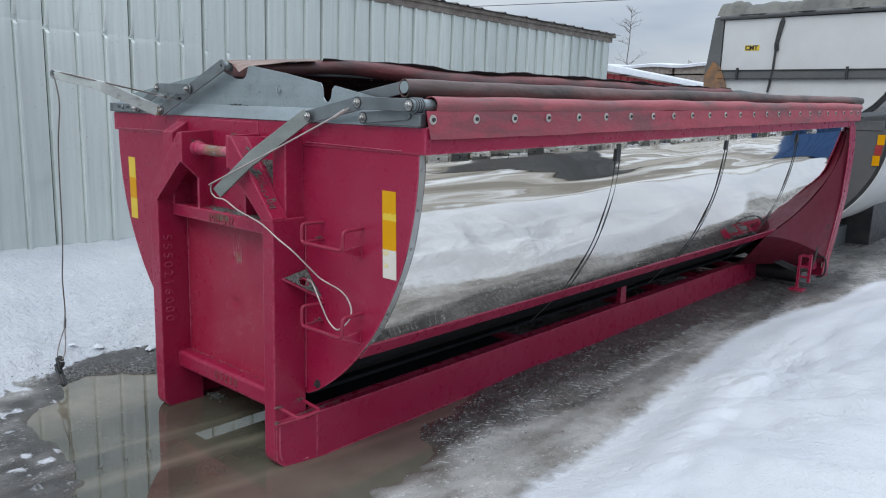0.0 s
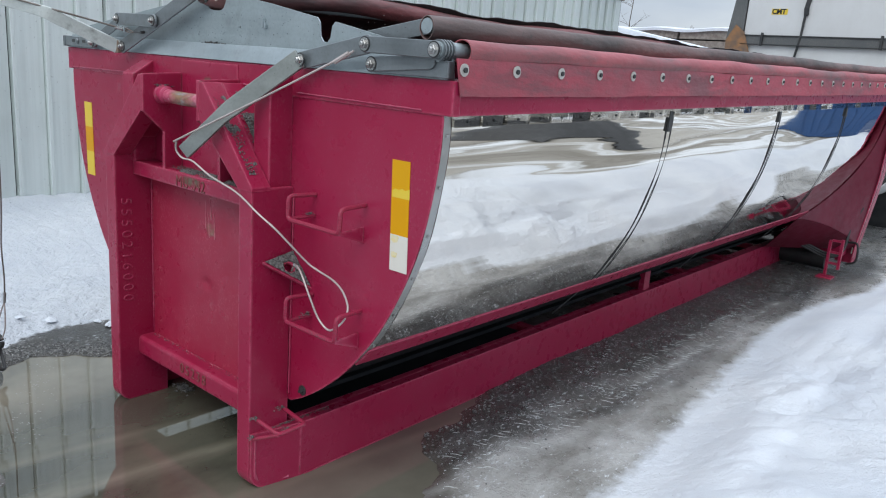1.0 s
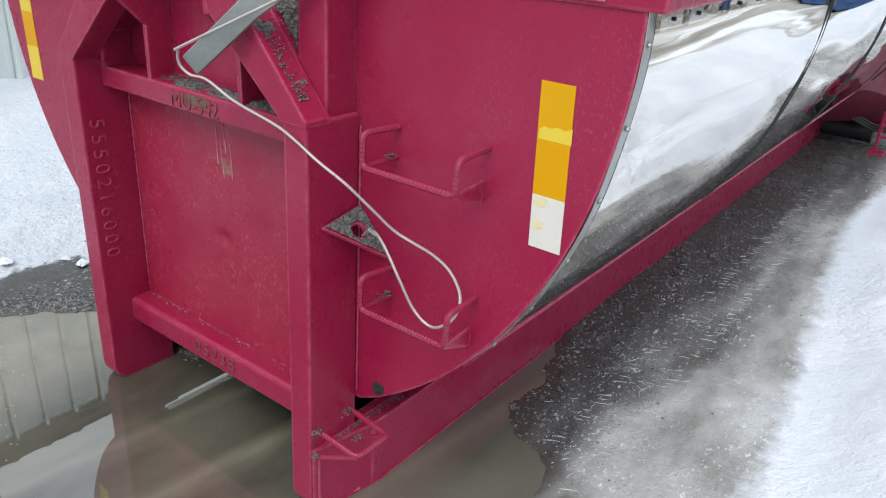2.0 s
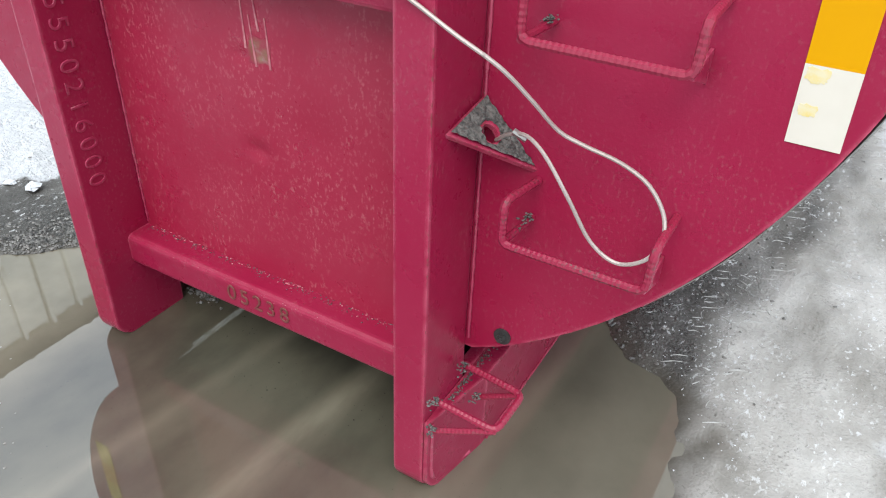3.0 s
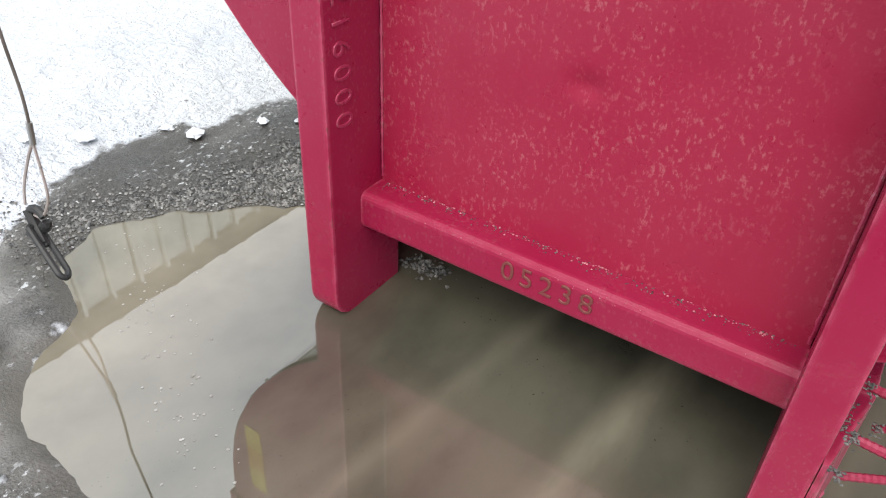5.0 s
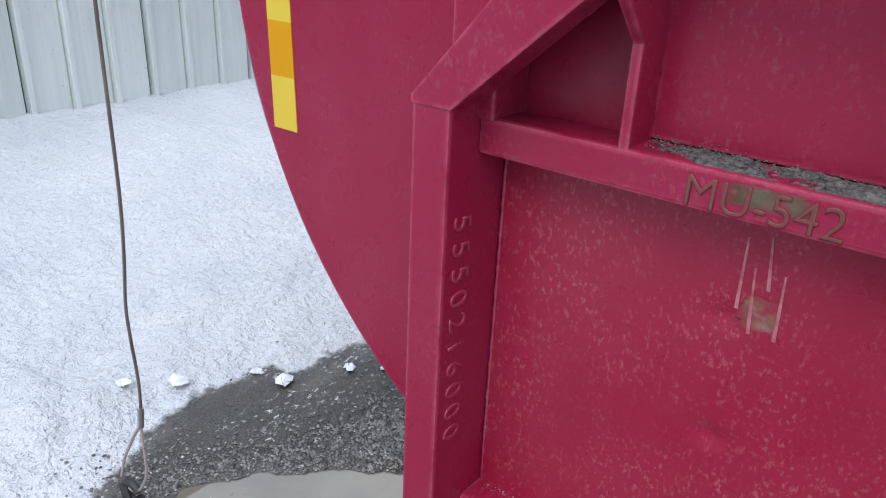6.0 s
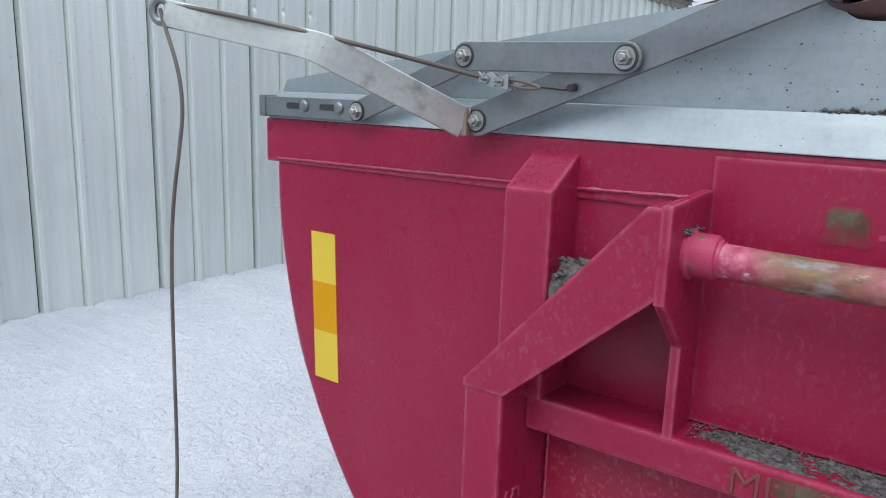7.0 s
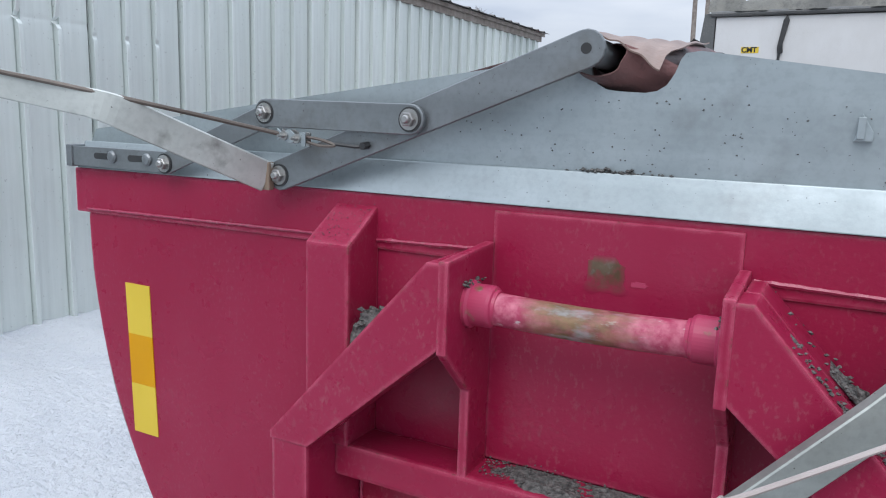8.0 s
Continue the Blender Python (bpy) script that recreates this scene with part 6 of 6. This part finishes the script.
# ---- distance ----
SHED = thing("shed", "low dark red shed with a snow-covered roof", "shed", (-9, 20, 0))
part("wall", prism([(-16, 0), (-5.2, 0), (-5.2, 2.34), (-16, 3.98)], "y", 20.0, 20.2, 0), SHED_RED, SHED)
for k in range(44):
    xb = -16 + 0.245 * k
    part("batten", box(xb, xb + 0.05, 19.97, 20.0, 0, 3.98 - 0.152 * (xb + 16) - 0.01, 0), SHED_RED, SHED)
part("roof", prism([(-16.2, 4.16), (-5.0, 2.33), (-5.0, 2.45), (-9.5, 3.28), (-16.2, 4.5)], "y", 19.75, 20.7, 0.03), SNOW, SHED, "snow-covered roof")
STACK = thing("timber_stack", "stack of weathered boards under thin snow", "timber", (-7, 27, 0))
rng = random.Random(12)
for k in range(9):
    zk = 0.3 + 0.38 * k
    part("board", box(-14 + rng.uniform(-0.2, 0.2), -10.4, 27 + rng.uniform(-0.06, 0.06), 28.5, zk, zk + 0.33, 0.02), WOOD, STACK)
    part("board", box(-10.3, -7.2 + rng.uniform(-0.2, 0.2), 27 + rng.uniform(-0.06, 0.06), 28.5, zk, zk + 0.33, 0.02), WOOD, STACK)


def stack_snow(u, v):
    return (-14.3 + 7.4 * u, 26.85 + 1.8 * v, 3.70 + 0.10 * math.sin(math.pi * v) + 0.03 * math.sin(19 * u) + 0.14 * max(0.0, u - 0.55))


part("snow_cap", sheet(40, 8, stack_snow, 0.10), SNOW, STACK, "snow cap", True)


def bare_tree(x, y, h, seed, r0=0.11):
    rng = random.Random(seed)
    t = thing("bare_tree", "leafless birch against the pale sky", "tree", (x, y, 0), "bare trees")
    trunk = [Vector((x, y, 0))]
    for i in range(1, 9):
        trunk.append(trunk[-1] + Vector((rng.uniform(-0.12, 0.12), rng.uniform(-0.1, 0.1), h / 8)))
    part("trunk", tube(trunk, [r0 * (1 - i / 9.5) for i in range(9)], 6), BARK, t)
    bm = None
    for i in range(44):
        s = rng.uniform(0.35, 0.98)
        k = min(int(s * 8), 7)
        p = trunk[k].lerp(trunk[k + 1], s * 8 - k)
        a, L = rng.uniform(0, math.tau), h * rng.uniform(0.12, 0.30) * (1.25 - s)
        d = Vector((math.cos(a), math.sin(a), rng.uniform(0.3, 1.0))).normalized()
        q = p + d * L
        bm = tube([p, p.lerp(q, 0.5) + Vector((0, 0, 0.05)), q], [r0 * 0.2, r0 * 0.14, r0 * 0.06], 4, bm)
        for _ in range(3):
            e = q.lerp(p, rng.random() * 0.7)
            bm = tube([e, e + Vector((rng.uniform(-1, 1), rng.uniform(-1, 1), rng.uniform(-0.1, 1))) * L * 0.4], [r0 * 0.12, r0 * 0.05], 3, bm)
    part("branches", bm, BARK, t)


bare_tree(-17.2, 36, 7.4, 1, 0.055)
for i, (x, y, h) in enumerate(((-13, 44, 6.0), (-10.5, 46, 5.6), (-8, 45, 6.4), (-19, 48, 5.5), (-15, 50, 5.6))):
    bare_tree(x, y, h, 10 + i, 0.05)


def far_woods():
    bm = bmesh.new()
    rng = random.Random(5)
    for k in range(900):
        a = rng.uniform(0, math.tau)
        d = rng.uniform(120, 190)
        x, y = d * math.cos(a), d * math.sin(a)
        h, w = rng.uniform(4.0, 8.5), rng.uniform(1.0, 2.2)
        n = 7
        base = [bm.verts.new((x + w * math.cos(j * math.tau / n), y + w * math.sin(j * math.tau / n), -0.5)) for j in range(n)]
        mid = [bm.verts.new((x + w * 0.7 * math.cos(j * math.tau / n + 0.3), y + w * 0.7 * math.sin(j * math.tau / n + 0.3), h * rng.uniform(0.45, 0.7))) for j in range(n)]
        tip = bm.verts.new((x, y, h))
        for j in range(n):
            bm.faces.new((base[j], base[(j + 1) % n], mid[(j + 1) % n], mid[j]))
            bm.faces.new((mid[j], mid[(j + 1) % n], tip))
    return bm


solid("far_woods", far_woods(), FAR_WOOD, "distant dark treeline on the horizon", "woods", "stuff")
POLE = thing("utility_pole", "slim grey utility pole carrying overhead wires", "utility pole", (-4.15, 24, 0))
part("pole", tube([(-4.1, 24, 0), (-4.25, 24, 8.5)], [0.09, 0.06], 10), WOOD, POLE)
part("pole", tube([(-3.78, 24.2, 0), (-3.88, 24.2, 8.2)], [0.09, 0.06], 10), WOOD, POLE)
part("overhead_wire", tube(curve_points([(-60, 24, 7.8), (-40, 24, 6.85), (-20.95, 24, 6.18), (-11, 24, 5.86), (-4.2, 24, 5.75)]), 0.014, 5), BLACK, POLE)
part("overhead_wire", tube(curve_points([(-60, 24, 8.9), (-40, 24, 8.3), (-20.95, 24, 7.9), (-11, 24, 7.8), (-4.2, 24, 7.9)]), 0.014, 5), BLACK, POLE)

# ---- across the yard, seen in the polished sheets ----
BOX = thing("shipping_container", "blue ribbed steel container standing across the yard", "container", (3.8, 17, 0))
part("body", box(2.9, 4.5, 15.0, 20.5, 0.1, 2.3, 0.02), BLUE_PAINT, BOX)
for k in range(8):
    part("rib", box(2.95 + 0.2 * k, 3.05 + 0.2 * k, 14.97, 15.0, 0.25, 2.2, 0.004), BLUE_PAINT, BOX)

HEAP = thing("covered_heap", "low heap under a black tarpaulin across the yard", "heap", (6.5, 8.6, 0))


def heap(u, v):
    a, b = (u - 0.5) * 2, (v - 0.5) * 2
    h = 0.7 * max(0.0, 1 - abs(a) ** 2.5) * max(0.0, 1 - abs(b) ** 3)
    return (6.5 + 1.3 * a, 8.6 + 1.55 * b, 0.1 + h * (1 + 0.12 * ripple(3 * b, 4 * a)))


part("tarpaulin", sheet(16, 34, heap, 0.01), BLACK, HEAP, "", True)

# ---- loose grit and ice on the ground ----
GROUND_OB = bpy.data.objects["ground"]


def drop(x, y):
    """The height of the ground at x, y."""
    hit, p, n, i = GROUND_OB.ray_cast(Vector((x, y, 5)), Vector((0, 0, -1)))
    return p.z if hit else 0.0


def scatter(n, where, lo, hi, seed, low=-1.0):
    rng = random.Random(seed)
    pts = []
    while len(pts) < n:
        x, y = where(rng)
        z = drop(x, y)
        if z > low:
            pts.append((x, y, z + 0.001))
    it = iter(pts)
    return pebbles(n, lambda: next(it), lo, hi)


def left_strip(r):
    t = r.random()
    ax, ay, bx, by = -0.75, 0.45, -1.32, -0.40
    return (ax + (bx - ax) * t + r.gauss(0, 0.09), ay + (by - ay) * t + r.gauss(0, 0.09))


ICE = simple("pressed_ice", (0.50, 0.51, 0.51), 0.4, base2=(0.34, 0.34, 0.33), scale=30)
STONE = simple("wet_gravel", (0.03, 0.031, 0.032), 0.4, base2=(0.24, 0.235, 0.225), scale=40)
solid("gravel", scatter(2600, left_strip, 0.002, 0.007, 7, YARD + 0.001), STONE, "loose dark wet gravel on the asphalt", "gravel", "stuff")
solid("gravel", scatter(1500, lambda r: (-0.86 + r.gauss(0, 0.16), 0.30 + r.gauss(0, 0.17)), 0.003, 0.008, 17, YARD + 0.001), STONE, "coarse dark gravel beside the foot", "gravel", "stuff")
solid("gravel", pebbles(170, lambda: (random.gauss(-0.42, 0.035), random.gauss(0.115, 0.018), YARD + random.uniform(-0.004, 0.005)), 0.003, 0.009), STONE, "dark gravel heaped behind the foot of the post", "gravel", "stuff")
solid("ice_crumbs", scatter(160, left_strip, 0.0015, 0.0055, 8, YARD + 0.001), ICE, "white crumbs of ice and snow", "ice", "stuff")
solid("gravel", scatter(2400, lambda r: (0.58 + abs(r.gauss(0, 0.22)), r.uniform(0.5, 5.5)), 0.002, 0.008, 9, YARD + 0.001), STONE, "loose dark wet gravel beside the rail", "gravel", "stuff")
solid("ice_crumbs", scatter(380, lambda r: (r.choice((0.86, 0.95, 1.02, 1.12)) + r.gauss(0, 0.045), 0.2 + abs(r.gauss(0, 1.9))), 0.0008, 0.0030, 10, YARD + 0.001), SNOW, "white crumbs of ice beside the rail", "ice", "stuff")
def flakes():
    rng = random.Random(21)
    pts = []
    for _ in range(110):
        t = rng.random()
        pts.append((-1.12 + 0.75 * t + rng.gauss(0, 0.05), -0.30 - 0.42 * t + abs(rng.gauss(0, 0.07)), 0.0008))
    it = iter(pts)
    bm = pebbles(110, lambda: next(it), 0.001, 0.0042)
    for v in bm.verts:
        v.co.z = YARD + 0.0006 + max(-0.0004, v.co.z * 0.25)
    return bm


solid("ice_flakes", flakes(), simple("grey_ice", (0.22, 0.21, 0.19), 0.4, base2=(0.40, 0.40, 0.39), scale=40), "thin ice flakes and grit floating on the puddle", "ice", "stuff")


def tyre_print():
    """Rows of short pressed ice ridges left by a tread."""
    rng = random.Random(33)
    bm = bmesh.new()
    for row, lean in ((0.92, 0.5), (0.99, -0.4), (1.07, 0.5)):
        y = 0.35
        while y < 4.4:
            y += rng.uniform(0.030, 0.052)
            if rng.random() < 0.5 + 0.3 * math.sin(y * 2.1 + row * 9):
                x, h = row + 0.03 * math.sin(0.7 * y) + rng.gauss(0, 0.008), rng.uniform(0.012, 0.028)
                a, c = Vector((x - h, y - lean * h, 0)), Vector((x + h, y + lean * h, 0))
                pts = [a, a.lerp(c, 0.5) + Vector((0, rng.uniform(-0.004, 0.004), 0)), c]
                pts = [Vector((q.x, q.y, drop(q.x, q.y) + 0.0002)) for q in pts]
                bm = tube(pts, [0.0008, 0.0022, 0.0008], 5, bm)
    return bm


solid("tyre_print", tyre_print(), ICE, "pale pressed ridges of a tyre print in the ice", "ice", "stuff")


def scrapes():
    """Thin curved shavings of ice lying on the wet asphalt."""
    rng = random.Random(57)
    verts, faces = [], []
    for _ in range(520):
        y = 0.45 + abs(rng.gauss(0, 1.7))
        x = rng.choice((0.72, 0.85, 0.95, 1.02, 1.08)) + rng.gauss(0, 0.06)
        if x < 0.63 or (y < 0.75 and x < 0.96):
            continue
        a, L, w = rng.gauss(1.35, 0.6), 0.004 + 0.018 * rng.random() ** 3, rng.uniform(0.0006, 0.0022)
        d, n = Vector((math.cos(a), math.sin(a), 0)), Vector((-math.sin(a), math.cos(a), 0))
        z, bow, k = drop(x, y), rng.uniform(-0.3, 0.3) * L, len(verts)
        for s, up, wide in ((-1, 0.0, 0.3), (-0.4, 0.001, 1.0), (0.3, 0.0012, 0.9), (1, 0.0, 0.25)):
            c = Vector((x, y, z)) + d * L * s + n * bow * (1 - s * s)
            verts += [tuple(c - n * w * wide), tuple(c + Vector((0, 0, up + 0.0008))), tuple(c + n * w * wide)]
        for i in range(3):
            p = k + 3 * i
            faces += [(p, p + 3, p + 4, p + 1), (p + 1, p + 4, p + 5, p + 2)]
    me = bpy.data.meshes.new("ice_shavings")
    me.from_pydata(verts, [], faces)
    me.materials.append(ICE)
    return tagged(new("ice_shavings", me), "thin white shavings of ice on the wet asphalt", "ice", "", "stuff")


scrapes()
for x, y, r in ((-1.41, 0.225, 0.030), (-1.64, -0.02, 0.034), (-1.52, 0.20, 0.018), (-1.30, 0.42, 0.020), (-1.72, -0.16, 0.022), (-1.22, 0.50, 0.014)):
    solid("snow_lump", pebbles(9, lambda: (x + random.uniform(-r, r) * 0.5, y + random.uniform(-r, r) * 0.5, drop(x, y) + r * random.uniform(0.1, 0.5)), r * 0.5, r * 0.9), SNOW, "lump of snow on the wet asphalt", "snow", "", "snow lumps", True)
